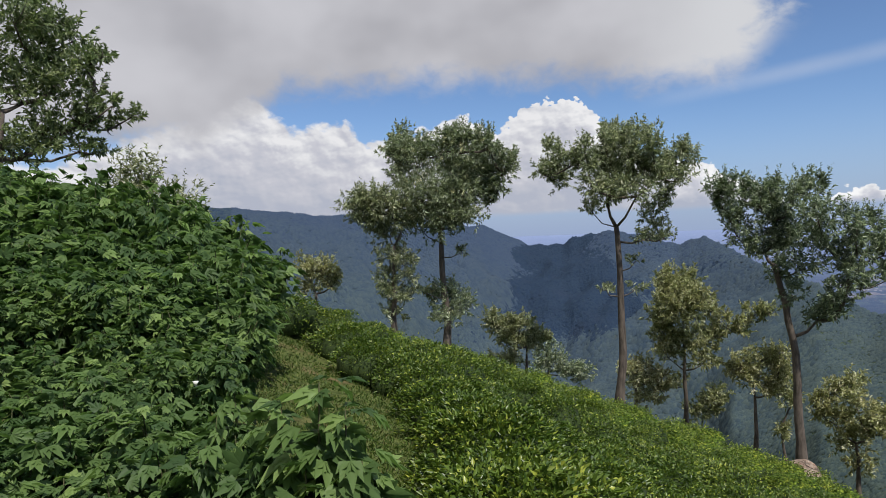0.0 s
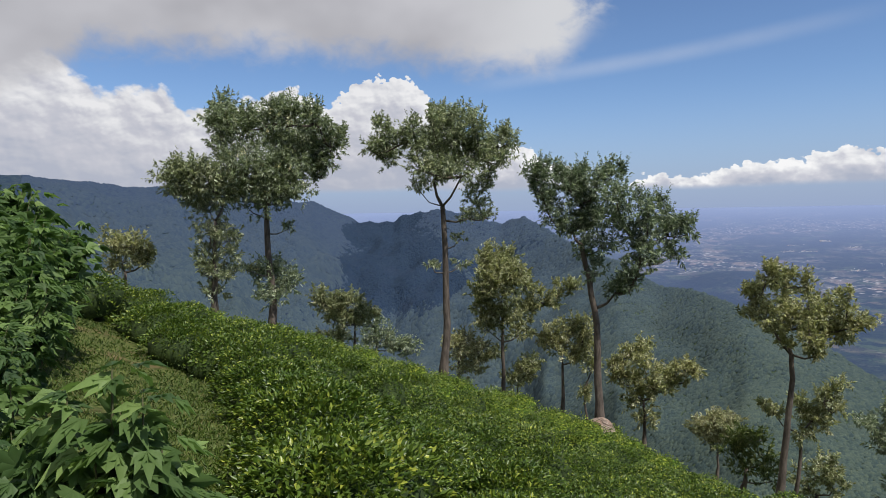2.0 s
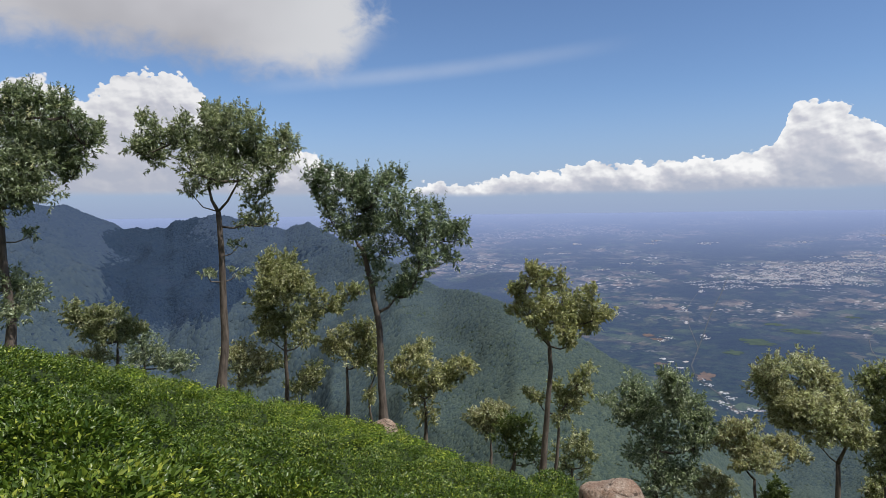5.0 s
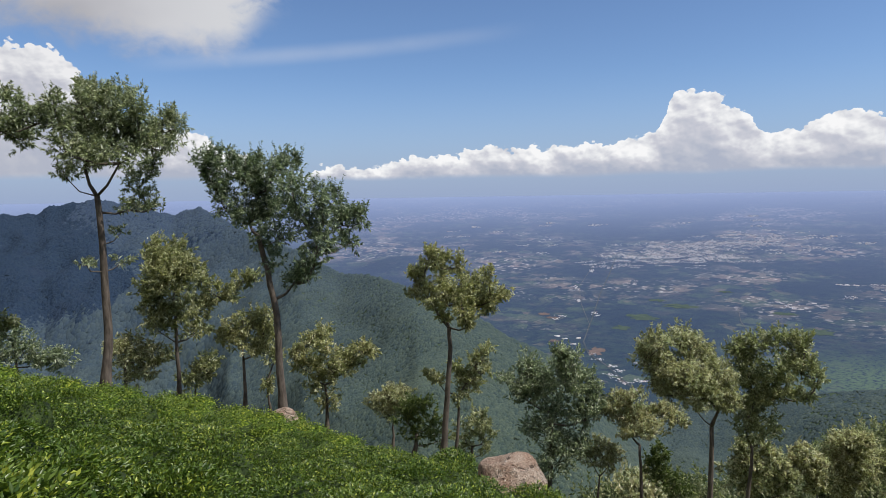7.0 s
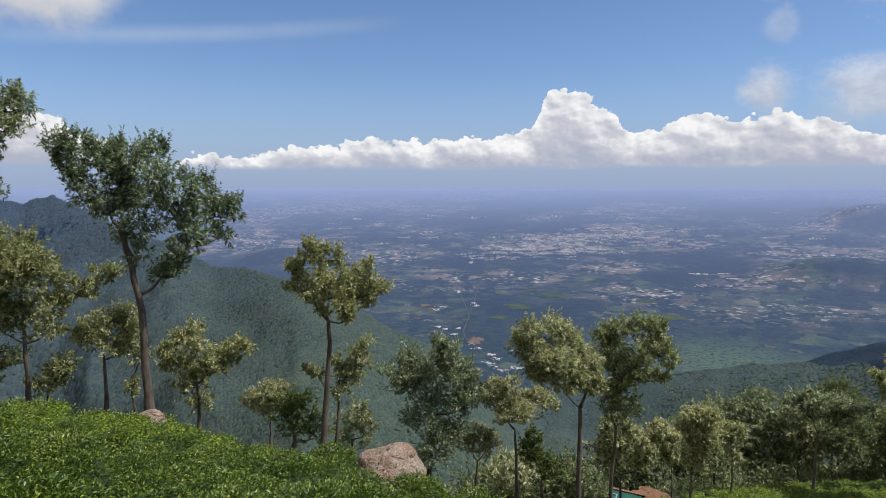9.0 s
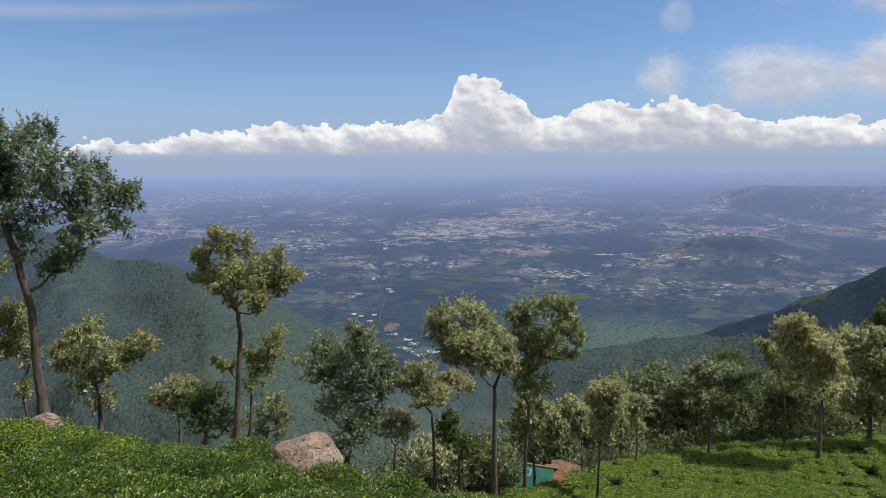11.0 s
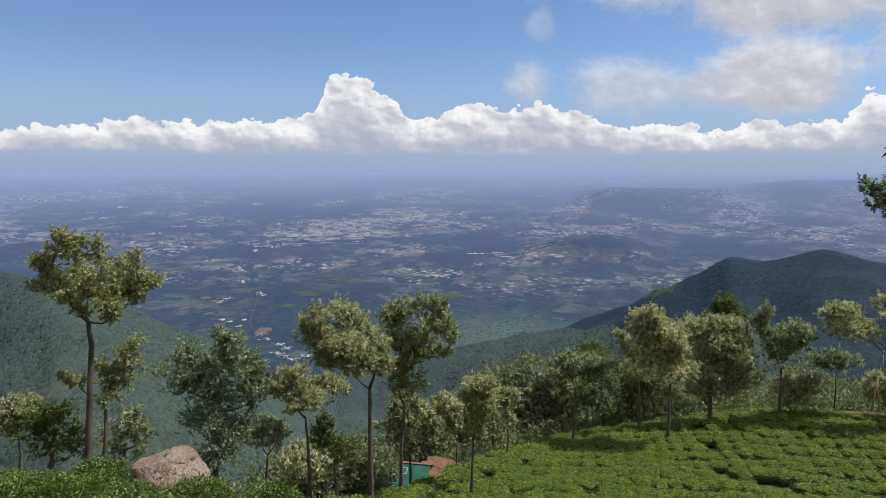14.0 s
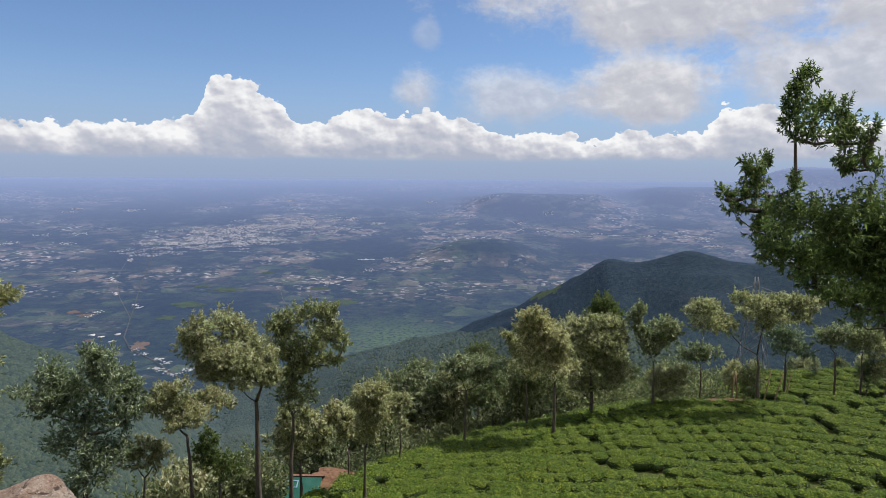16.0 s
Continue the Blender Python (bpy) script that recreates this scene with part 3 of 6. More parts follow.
def crown_mesh(rng, lobes, leaf, width, density, plumes=2):
    """Every lobe of a crown is a sheaf of leafy shoots that turn upwards; narrow and high lobes end in upright plumes."""
    parts = []
    crest = max(cz + rz for _, _, cz, _, rz in lobes)
    for cx, cy, cz, rx, rz in lobes:
        centre, size = np.array([cx, cy, cz]), np.array([rx, rx, rz])
        m = 18
        k = max(int(density * rx * rz / m), 7)
        d = unit(rng.normal(size=(k, 3)) + [0, 0, 0.1])
        root = centre + d * size * rng.uniform(0.0, 1.0, (k, 1)) ** 0.6 * 0.86
        axis = unit(d * size / max(rx, rz) * 0.8 + [0, 0, 0.55] + rng.normal(size=(k, 3)) * 0.3)
        ln = rng.uniform(0.4, 0.8, k) * math.sqrt(rx * rz) + 0.08
        sheaves = [(root, axis, ln, m, 1.0)]
        q = plumes if rz < 1.35 * rx else plumes + 2
        if q and cz + rz > 0.55 * crest:
            e = rng.uniform(-0.55, 0.55, (q, 3))
            root = centre + e * [rx, rx, rz * 0.5]
            sheaves.append((root, unit(e * [0.6, 0.6, 0] + [0, 0, 1.0]), (centre[2] + rz * rng.uniform(0.95, 1.3, q) + 0.12 - root[:, 2]) * 0.95, 34, 0.75))
        for root, axis, ln, m, part_size in sheaves:
            k = len(root)
            u = np.sort(rng.uniform(0, 1, (k, m)), 1)
            at = root[:, None] + axis[:, None] * (u * ln[:, None])[..., None]
            way = unit(rng.normal(size=(k, m, 3))) * 0.9 + axis[:, None] * (0.35 + 0.9 * u[..., None]) - np.array([0, 0, 0.30]) * (1 - u[..., None])
            long = (leaf * part_size * (1.12 - 0.5 * u)).ravel()
            parts.append(blades(rng, at.reshape(-1, 3), way.reshape(-1, 3), long, width * long / leaf, 0.45))
    return join(parts)


def blossom_mesh(rng, lobes, per_m2, leaf):
    """Cream flower brushes standing off the sunny outside of the crown."""
    at, way = [], []
    for cx, cy, cz, rx, rz in lobes:
        k = max(int(per_m2 * rx * rz), 3)
        d = unit(rng.normal(size=(k, 3)) + [0, 0, 0.6])
        root = np.array([cx, cy, cz]) + d * np.array([rx, rx, rz]) * rng.uniform(0.65, 1.02, (k, 1))
        for _ in range(8):
            at.append(root + rng.normal(size=(k, 3)) * leaf * 0.35)
            way.append(d * 0.5 + rng.normal(size=(k, 3)) * 0.7 + [0, 0, 0.3])
    return blades(rng, np.vstack(at), np.vstack(way), leaf, leaf * 0.36)


def tree(name, base, stem, lobes, radius, leaf_mat, label, seed, leaf=0.19, width=0.05, density=2400, plumes=2, turn=0.0, sunk=0.4, category="tree", group="", bloom=0.0, tilt=(0.0, 60.0)):
    """A tapered trunk through the stem's points (x, z), limbs that branch from lobe to lobe, twigs and the crown. Lobes: x, z, half width, half height, in metres."""
    rng = np.random.default_rng(seed)
    root = new(name)
    root.matrix_world = Matrix.Translation(base) @ pose(0, 0, 0, 0, 0, turn)
    tagged(root, label, category, group)
    mid = (min(lb[0] for lb in lobes) + max(lb[0] for lb in lobes)) / 2
    half = max(max(lb[0] for lb in lobes) - mid, 0.3)
    big = []
    for x, z, rx, rz in lobes:
        room = math.sqrt(max(half * half - (x - mid) ** 2, 0.0)) * (0.6 if z > stem[-1][1] else 0.2)
        y = float(rng.uniform(-room, room))
        # the lobe slides along the camera's line of sight, to fit its view
        big.append((x * (1 + y / tilt[1]), y, z + (z + tilt[0]) * y / tilt[1], rx, rz))
    knots = [(0.0, -sunk), (0.0, 0.0)] + list(stem)
    path, radii = [], []
    for (x0, z0), (x1, z1) in zip(knots, knots[1:]):
        for s in (0.0, 0.34, 0.67):
            path.append(Vector((x0 + (x1 - x0) * s + rng.normal() * 0.018, rng.normal() * 0.02, z0 + (z1 - z0) * s)))
    path.append(Vector((knots[-1][0], 0, knots[-1][1])))
    for p in path:
        s = max(p.z, 0.0) / max(stem[-1][1], 0.1)
        radii.append(radius * (1.0 - 0.42 * s) * (1 + 0.3 * math.exp(-max(p.z, 0) * 5)))
    under(mesh_object("trunk", *tube(path, radii, 9), M_BARK, True), root)
    # limbs: every lobe hangs on the nearest part of the tree below it
    nodes = [(p, -1) for p in path if p.z > 0.3 * stem[-1][1]]
    first, owner, spots, todo = len(nodes), [], {}, set(range(len(big)))
    while todo:
        best = None
        for i in todo:
            lb = big[i]
            c = Vector((lb[0], lb[1], lb[2] - 0.3 * lb[4]))
            for j, (p, _) in enumerate(nodes):
                cost = (c - p).length + 1.6 * max(0.0, p.z - c.z + 0.1) + (0.12 if j >= first else 0.0)
                if best is None or cost < best[0]:
                    best = (cost, i, j, c)
        _, i, j, c = best
        nodes.append((c, i))
        spots[i] = (nodes[j][0], nodes[j][1], c)
        owner.append(i)
        todo.remove(i)
    load = {i: 1 for i in spots}
    for i in reversed(owner):
        if spots[i][1] >= 0:
            load[spots[i][1]] += load[i]
    thick = lambda i: min(radius * 0.62, radius * 0.55 * math.sqrt(load[i] / len(big)) + 0.008)
    for i in owner:
        p0, up, c = spots[i]
        r0, r1 = thick(i), max(0.6 * thick(i), 0.009)
        bow = p0.lerp(c, 0.5) + Vector((rng.normal() * 0.05, rng.normal() * 0.05, -0.10 * (c - p0).length))
        pieces = [tube([p0, p0.lerp(bow, 0.6), bow, bow.lerp(c, 0.6), c], [r0, r0 * 0.9 + r1 * 0.1, (r0 + r1) / 2, r1 * 1.1, r1], 6)]
        lb = big[i]
        for _ in range(5):
            e = unit(rng.normal(size=3) + [0, 0, 0.5]) * np.array([lb[3], lb[3], lb[4]]) * 0.85
            tip = Vector((lb[0] + e[0], lb[1] + e[1], lb[2] + e[2]))
            pieces.append(tube([c, c.lerp(tip, 0.5) + Vector((0, 0, -0.04)), tip], [r1 * 0.6, r1 * 0.4, 0.004], 4))
        under(mesh_object("limb", *join(pieces), M_BARK, True), root)
    # leafy shoots also fill the way from lobe to lobe
    for i in owner:
        j = spots[i][1]
        if j >= 0:
            a, b = np.array(big[i]), np.array(big[j])
            if np.linalg.norm(a[:3] - b[:3]) < 1.7 * (max(a[3:]) + max(b[3:])):
                big.append(tuple((a + b) / 2 * [1, 1, 1, 0.85, 0.85]))
    crown = under(mesh_object("crown", *crown_mesh(rng, big, leaf, width, density, plumes), leaf_mat), root)
    if bloom:
        under(mesh_object("blossom", *blossom_mesh(rng, big, bloom, leaf * 0.6), M_BLOSSOM), crown, "cream flower brushes")
    return root


# silver oaks along the brow and in the fields
def oak(az, dist, foot_z, radius, leaf_mat, seed, label, stem, lobes):
    """A silver oak by bearing, distance and the height at which its trunk comes out of the tea; it is rooted in the ground below."""
    foot = spot(az, dist)
    sunk = max(foot_z - foot.z, 0.0) + 0.3
    bloom = {M_OAK_PALE: 95, M_OAK_GOLD: 38, M_OAK: 6}.get(leaf_mat, 0)
    leaf, width, density = (0.165, 0.044, 2700) if dist < 25.5 else (0.19, 0.056, 2100) if dist < 33 else (0.25, 0.085, 1250)
    name, group = ("broadleaf_tree", "") if leaf_mat == M_BROAD else ("silver_oak", "silver oaks")
    if leaf_mat == M_BROAD:
        leaf, width, density, bloom = 0.13, 0.042, 2600, 0
    if dist > 25.5:
        lobes = [(x, z, 1.14 * rx, 1.14 * rz) for x, z, rx, rz in lobes]
    return tree(name, Vector((foot.x, foot.y, foot_z)), stem, lobes, radius * 0.78, leaf_mat, label, seed, leaf, width, density, 2, -az, sunk, "tree", group, bloom if dist < 33 else bloom * 0.9, (foot_z - EYE, dist))


oak(-4.65, 22.0, -1.6, 0.13, M_OAK, 11, "slender silver oak with leafy trunk at the edge of the tea", [(0.07, 1.61), (0.12, 3.0)],
    [(-1.13, 4.4, 0.54, 0.5), (-0.61, 4.51, 0.61, 0.58), (-0.85, 3.95, 0.54, 0.38), (-0.08, 4.24, 0.65, 0.65), (0.49, 4.03, 0.5, 0.54), (-0.03, 3.48, 0.63, 0.54), (-0.07, 2.57, 0.44, 0.42), (0.4, 2.47, 0.42, 0.5), (-0.17, 1.88, 0.38, 0.42), (0.43, 1.76, 0.42, 0.46), (0.2, 1.25, 0.58, 0.38), (-0.29, 1.5, 0.38, 0.31), (0.03, 0.73, 0.42, 0.31)])
oak(-0.04, 22.5, -2.34, 0.19, M_OAK, 12, "tall silver oak with forked crown and leafy foot", [(0.07, 1.11), (-0.05, 2.23), (-0.07, 3.79)],
    [(-1.64, 6.99, 0.51, 0.39), (-1.33, 7.57, 0.29, 0.43), (-1.16, 6.83, 0.63, 0.67), (-1.43, 6.24, 0.43, 0.35), (-0.54, 6.91, 0.39, 0.67), (0.23, 7.15, 0.29, 0.59), (0.59, 7.35, 0.26, 0.63), (0.9, 7.14, 0.29, 0.75), (0.32, 6.34, 0.83, 0.67), (1.4, 6.92, 0.33, 0.83), (1.68, 7.17, 0.26, 0.55), (1.18, 5.9, 0.83, 0.75), (-0.59, 5.37, 0.9, 0.79), (0.38, 5.34, 0.83, 0.79), (2.19, 6.26, 0.43, 0.51), (2.46, 6.53, 0.26, 0.39), (1.97, 5.64, 0.43, 0.39), (1.57, 5.2, 0.35, 0.35), (-0.08, 4.39, 0.83, 0.55), (0.83, 4.75, 0.71, 0.51), (-0.83, 4.61, 0.71, 0.71), (0.63, 3.46, 0.2, 0.14), (0.15, 1.89, 0.71, 0.63), (0.62, 1.6, 0.43, 0.47), (-0.01, 1.21, 0.67, 0.43), (-0.65, 2.11, 0.43, 0.22)])
oak(14.83, 23.0, -4.24, 0.19, M_OAK, 13, "tall silver oak with broad open crown and bare trunk", [(0.18, 1.87), (0.13, 4.49), (0.06, 6.01)],
    [(-2.09, 8.76, 0.36, 0.48), (-2.34, 8.08, 0.38, 0.44), (-1.79, 7.84, 0.48, 0.52), (-1.42, 8.31, 0.3, 0.4), (-0.87, 8.66, 0.24, 0.56), (-0.55, 8.11, 0.44, 0.56), (-0.24, 8.95, 0.28, 0.52), (-0.66, 7.44, 0.5, 0.44), (-0.76, 6.69, 0.38, 0.34), (0.0, 9.21, 0.34, 0.48), (0.39, 8.89, 0.54, 0.68), (0.94, 9.01, 0.4, 0.6), (1.34, 8.66, 0.34, 0.76), (0.73, 8.03, 0.68, 0.64), (0.04, 7.97, 0.44, 0.56), (1.36, 7.83, 0.44, 0.52), (-0.24, 7.08, 0.6, 0.4), (0.75, 7.17, 0.72, 0.44), (2.03, 8.22, 0.26, 0.6), (2.47, 8.36, 0.32, 0.48), (2.16, 7.58, 0.4, 0.36), (1.75, 7.11, 0.3, 0.3), (1.26, 6.43, 0.48, 0.44), (0.95, 5.64, 0.3, 0.26), (1.61, 5.61, 0.44, 0.18), (0.67, 4.88, 0.3, 0.16), (-0.34, 3.9, 0.38, 0.12), (0.65, 3.92, 0.36, 0.12)])
oak(28.61, 22.0, -5.47, 0.18, M_OAK_DARK, 14, "tall dark green silver oak with upright shoots and side fork", [(-0.08, 1.86), (-0.11, 3.21), (-0.35, 4.75), (-0.62, 5.91)],
    [(-2.13, 8.26, 0.25, 0.54), (-1.79, 8.22, 0.23, 0.58), (-1.83, 7.49, 0.46, 0.38), (-1.44, 8.11, 0.23, 0.61), (-1.57, 6.84, 0.42, 0.42), (-0.95, 7.86, 0.31, 0.58), (-0.49, 8.23, 0.17, 0.58), (-0.61, 7.36, 0.5, 0.46), (-0.12, 7.8, 0.35, 0.48), (0.22, 8.21, 0.17, 0.54), (0.65, 8.17, 0.19, 0.58), (0.56, 7.38, 0.5, 0.46), (-0.85, 6.39, 0.52, 0.48), (-0.2, 6.71, 0.73, 0.54), (0.63, 6.7, 0.5, 0.38), (-0.53, 5.62, 0.35, 0.31), (0.08, 5.9, 0.61, 0.54), (-0.14, 5.1, 0.38, 0.42), (1.19, 7.25, 0.15, 0.5), (1.48, 6.8, 0.21, 0.54), (1.3, 6.05, 0.38, 0.46), (1.95, 7.06, 0.19, 0.61), (2.13, 6.3, 0.38, 0.54), (2.7, 6.35, 0.35, 0.5), (2.33, 5.6, 0.46, 0.31), (1.26, 5.33, 0.48, 0.42), (0.95, 4.56, 0.46, 0.38), (0.5, 4.37, 0.42, 0.31)])
oak(20.17, 26.0, -5.78, 0.11, M_OAK_GOLD, 15, "young silver oak with pale blossom and two stems", [(-0.02, 1.44), (-0.02, 3.29)],
    [(-0.67, 5.54, 0.34, 0.45), (0.12, 5.46, 0.41, 0.54), (-0.29, 4.9, 0.73, 0.45), (0.57, 4.84, 0.41, 0.41), (-0.81, 4.17, 0.5, 0.45), (-0.01, 4.21, 0.73, 0.59), (0.93, 4.42, 0.32, 0.36), (-0.71, 3.3, 0.57, 0.41), (0.05, 3.1, 0.73, 0.45), (0.78, 3.44, 0.54, 0.36), (1.7, 3.65, 0.54, 0.27), (2.44, 4.28, 0.39, 0.23), (2.92, 4.35, 0.27, 0.23), (0.65, 2.43, 0.64, 0.27), (-0.6, 2.61, 0.5, 0.23), (-0.53, 1.54, 0.59, 0.27)])
oak(21.37, 27.0, -6.31, 0.05, M_OAK_GOLD, 115, "low silver oak sapling with yellow-green leaves", [(0.01, 0.53)],
    [(-0.16, 0.78, 0.47, 0.33), (0.5, 1.37, 0.42, 0.42), (0.2, 0.97, 0.42, 0.33)])
oak(25.37, 25.0, -6.31, 0.1, M_OAK_GOLD, 16, "young silver oak with rounded yellow-green crown", [(-0.0, 1.97)],
    [(-0.39, 3.14, 0.52, 0.39), (0.23, 3.41, 0.39, 0.39), (0.8, 3.3, 0.33, 0.52), (0.0, 2.59, 0.57, 0.44), (0.79, 2.59, 0.48, 0.44), (0.44, 2.15, 0.66, 0.22), (-0.61, 2.81, 0.31, 0.26)])
oak(27.52, 26.0, -6.84, 0.06, M_OAK_GOLD, 17, "small crooked silver oak behind the tall one", [(-0.13, 1.34), (0.11, 1.92)],
    [(0.15, 2.16, 0.39, 0.27), (-0.13, 1.0, 0.23, 0.32)])
oak(16.1, 26.0, -5.26, 0.08, M_OAK_PALE, 18, "low silver oak covered in cream blossom", [(0.04, 0.79)],
    [(-0.25, 1.44, 0.36, 0.34), (0.33, 1.61, 0.45, 0.3), (0.82, 1.27, 0.36, 0.27), (0.13, 1.01, 0.5, 0.23), (1.18, 0.93, 0.23, 0.18), (0.4, 0.45, 0.54, 0.32)])
oak(6.95, 28.0, -4.51, 0.1, M_OAK_GOLD, 20, "spreading young silver oak with golden blossom", [(0.02, 0.84)],
    [(-1.38, 2.48, 0.32, 0.49), (-0.8, 2.09, 0.54, 0.39), (-0.17, 2.3, 0.42, 0.42), (0.44, 1.83, 0.42, 0.39), (0.79, 1.65, 0.24, 0.24), (-0.61, 1.48, 0.64, 0.29), (0.04, 1.4, 0.49, 0.29)])
oak(5.08, 29.0, -4.36, 0.05, M_OAK_PALE, 120, "low pale-leaved bush below the tea", [(0.01, 0.25)],
    [(-0.46, 0.43, 0.46, 0.25), (0.2, 0.53, 0.51, 0.3), (0.6, 0.21, 0.35, 0.23)])
oak(8.85, 31.0, -5.23, 0.09, M_OAK_DARK, 21, "dark round-crowned tree below the tea slope", [(0.01, 0.54)],
    [(-0.15, 1.49, 0.43, 0.43), (0.23, 0.9, 0.6, 0.54), (-0.38, 0.56, 0.43, 0.38), (0.8, 0.44, 0.49, 0.43), (1.54, 0.18, 0.54, 0.41)])
oak(-11.35, 24.0, -1.08, 0.09, M_OAK_GOLD, 22, "bushy yellow-green silver oak at the end of the tea", [(0.03, 0.82)],
    [(-0.33, 1.87, 0.42, 0.36), (0.31, 1.76, 0.46, 0.34), (0.78, 1.41, 0.27, 0.25), (-0.03, 1.28, 0.59, 0.34), (0.55, 1.11, 0.34, 0.25), (-0.37, 0.89, 0.29, 0.29)])
oak(32.27, 26.0, -7.61, 0.1, M_OAK_GOLD, 23, "young silver oak with golden blossom and open crown", [(0.03, 0.92), (-0.04, 1.72)],
    [(-0.77, 3.41, 0.41, 0.25), (-0.1, 3.7, 0.43, 0.39), (0.01, 3.09, 0.5, 0.32), (-1.1, 2.78, 0.36, 0.25), (-0.55, 2.39, 0.5, 0.41), (0.78, 2.89, 0.43, 0.3), (1.45, 3.09, 0.43, 0.25), (1.9, 2.93, 0.25, 0.18), (1.1, 2.52, 0.36, 0.25), (0.45, 2.2, 0.5, 0.39), (-0.22, 1.71, 0.54, 0.36), (0.11, 1.09, 0.39, 0.32)])
oak(38.04, 26.5, -8.72, 0.07, M_OAK_PALE, 24, "small pale silver oak with flat crown", [(0.05, 1.05)],
    [(-0.67, 1.91, 0.37, 0.23), (-0.1, 2.13, 0.51, 0.28), (0.45, 2.17, 0.39, 0.21), (-0.31, 1.66, 0.51, 0.28), (0.2, 1.81, 0.51, 0.32), (-0.12, 1.3, 0.39, 0.21)])
oak(42.8, 20.5, -6.86, 0.14, M_OAK_GOLD, 25, "tall slender silver oak with bare trunk beside the boulder", [(0.12, 1.89), (0.23, 3.61), (0.22, 4.27)],
    [(-0.36, 6.59, 0.21, 0.29), (-0.18, 6.37, 0.21, 0.36), (-0.95, 6.06, 0.32, 0.18), (-0.65, 5.87, 0.43, 0.27), (-0.8, 5.33, 0.36, 0.14), (-0.4, 5.36, 0.36, 0.39), (0.01, 5.83, 0.3, 0.43), (0.01, 5.08, 0.36, 0.39), (0.58, 6.31, 0.16, 0.32), (0.63, 5.87, 0.3, 0.32), (0.54, 5.26, 0.41, 0.45), (1.17, 5.69, 0.32, 0.36), (1.55, 5.96, 0.29, 0.2), (1.07, 5.09, 0.39, 0.36), (0.69, 4.69, 0.39, 0.29), (1.59, 5.2, 0.29, 0.29), (2.02, 5.28, 0.32, 0.23), (1.38, 4.8, 0.32, 0.25), (0.82, 4.34, 0.29, 0.23), (0.05, 4.52, 0.18, 0.25)])
oak(43.84, 22.0, -7.68, 0.09, M_OAK_GOLD, 26, "young silver oak with open limbs and cream blossom", [(0.09, 1.43), (0.13, 2.37)],
    [(0.37, 2.91, 0.38, 0.33), (0.69, 3.52, 0.25, 0.27), (1.14, 4.0, 0.19, 0.21), (0.92, 3.23, 0.29, 0.33), (0.62, 2.69, 0.38, 0.38), (-0.84, 3.14, 0.23, 0.15), (-0.59, 2.96, 0.31, 0.19), (0.18, 2.37, 0.38, 0.23), (0.01, 3.32, 0.29, 0.23)])
oak(40.14, 23.0, -7.65, 0.1, M_SCRUB_LIT, 27, "low bushy tree with yellow-green leaves", [(0.06, 0.67)],
    [(-0.09, 1.71, 0.44, 0.26), (-0.31, 1.22, 0.52, 0.34), (0.42, 1.71, 0.4, 0.24), (0.58, 1.07, 0.54, 0.44), (0.03, 0.64, 0.56, 0.32), (0.76, 0.43, 0.36, 0.36)])
oak(45.24, 23.5, -8.31, 0.08, M_OAK_GOLD, 127, "leafy bush with cream blossom beside the boulder", [(0.02, 0.62)],
    [(0.25, 1.66, 0.45, 0.37), (-0.27, 1.12, 0.45, 0.37), (0.47, 1.01, 0.37, 0.33), (-0.17, 0.44, 0.57, 0.25), (0.51, 0.43, 0.25, 0.25)])
oak(52.13, 26.0, -10.74, 0.14, M_OAK_DARK, 28, "dense dark green silver oak leafy to its foot", [(0.1, 2.14), (0.08, 3.56)],
    [(-1.44, 4.83, 0.57, 0.25), (-0.87, 5.36, 0.43, 0.54), (-0.33, 4.71, 0.64, 0.5), (0.36, 5.86, 0.25, 0.39), (0.91, 5.69, 0.34, 0.5), (0.56, 4.93, 0.64, 0.59), (1.36, 4.87, 0.5, 0.5), (1.82, 4.28, 0.36, 0.41), (-0.78, 4.09, 0.59, 0.39), (0.36, 3.77, 0.82, 0.54), (1.42, 3.45, 0.57, 0.5), (-0.16, 2.76, 0.95, 0.59), (1.06, 2.3, 0.5, 0.54), (0.31, 1.65, 0.68, 0.64), (-0.42, 0.89, 0.54, 0.54)])
oak(56.43, 28.0, -12.02, 0.07, M_OAK_PALE, 29, "small pale silver oak in the gully", [(0.05, 1.44)],
    [(-0.55, 2.65, 0.44, 0.29), (0.12, 2.87, 0.39, 0.27), (0.66, 2.5, 0.39, 0.29), (-0.24, 2.11, 0.49, 0.29), (0.4, 1.99, 0.32, 0.27)])
oak(60.04, 30.0, -13.31, 0.12, M_OAK_PALE, 30, "silver oak with rounded blossoming crown", [(0.02, 2.04), (-0.08, 3.51)],
    [(-1.09, 5.42, 0.47, 0.34), (-0.29, 5.67, 0.42, 0.34), (-1.65, 4.88, 0.45, 0.31), (-0.7, 4.86, 0.58, 0.39), (0.15, 5.0, 0.47, 0.42), (0.95, 5.19, 0.42, 0.34), (1.54, 4.79, 0.47, 0.34), (0.41, 4.27, 0.58, 0.39), (-0.44, 4.02, 0.58, 0.34)])
oak(62.46, 31.0, -14.04, 0.1, M_SCRUB_LIT, 130, "dark leafy tree in the gully above the hut", [(-0.08, 1.42)],
    [(-0.68, 2.89, 0.49, 0.49), (0.01, 2.01, 0.49, 0.54), (-0.4, 3.61, 0.38, 0.32), (0.57, 1.99, 0.38, 0.43)])
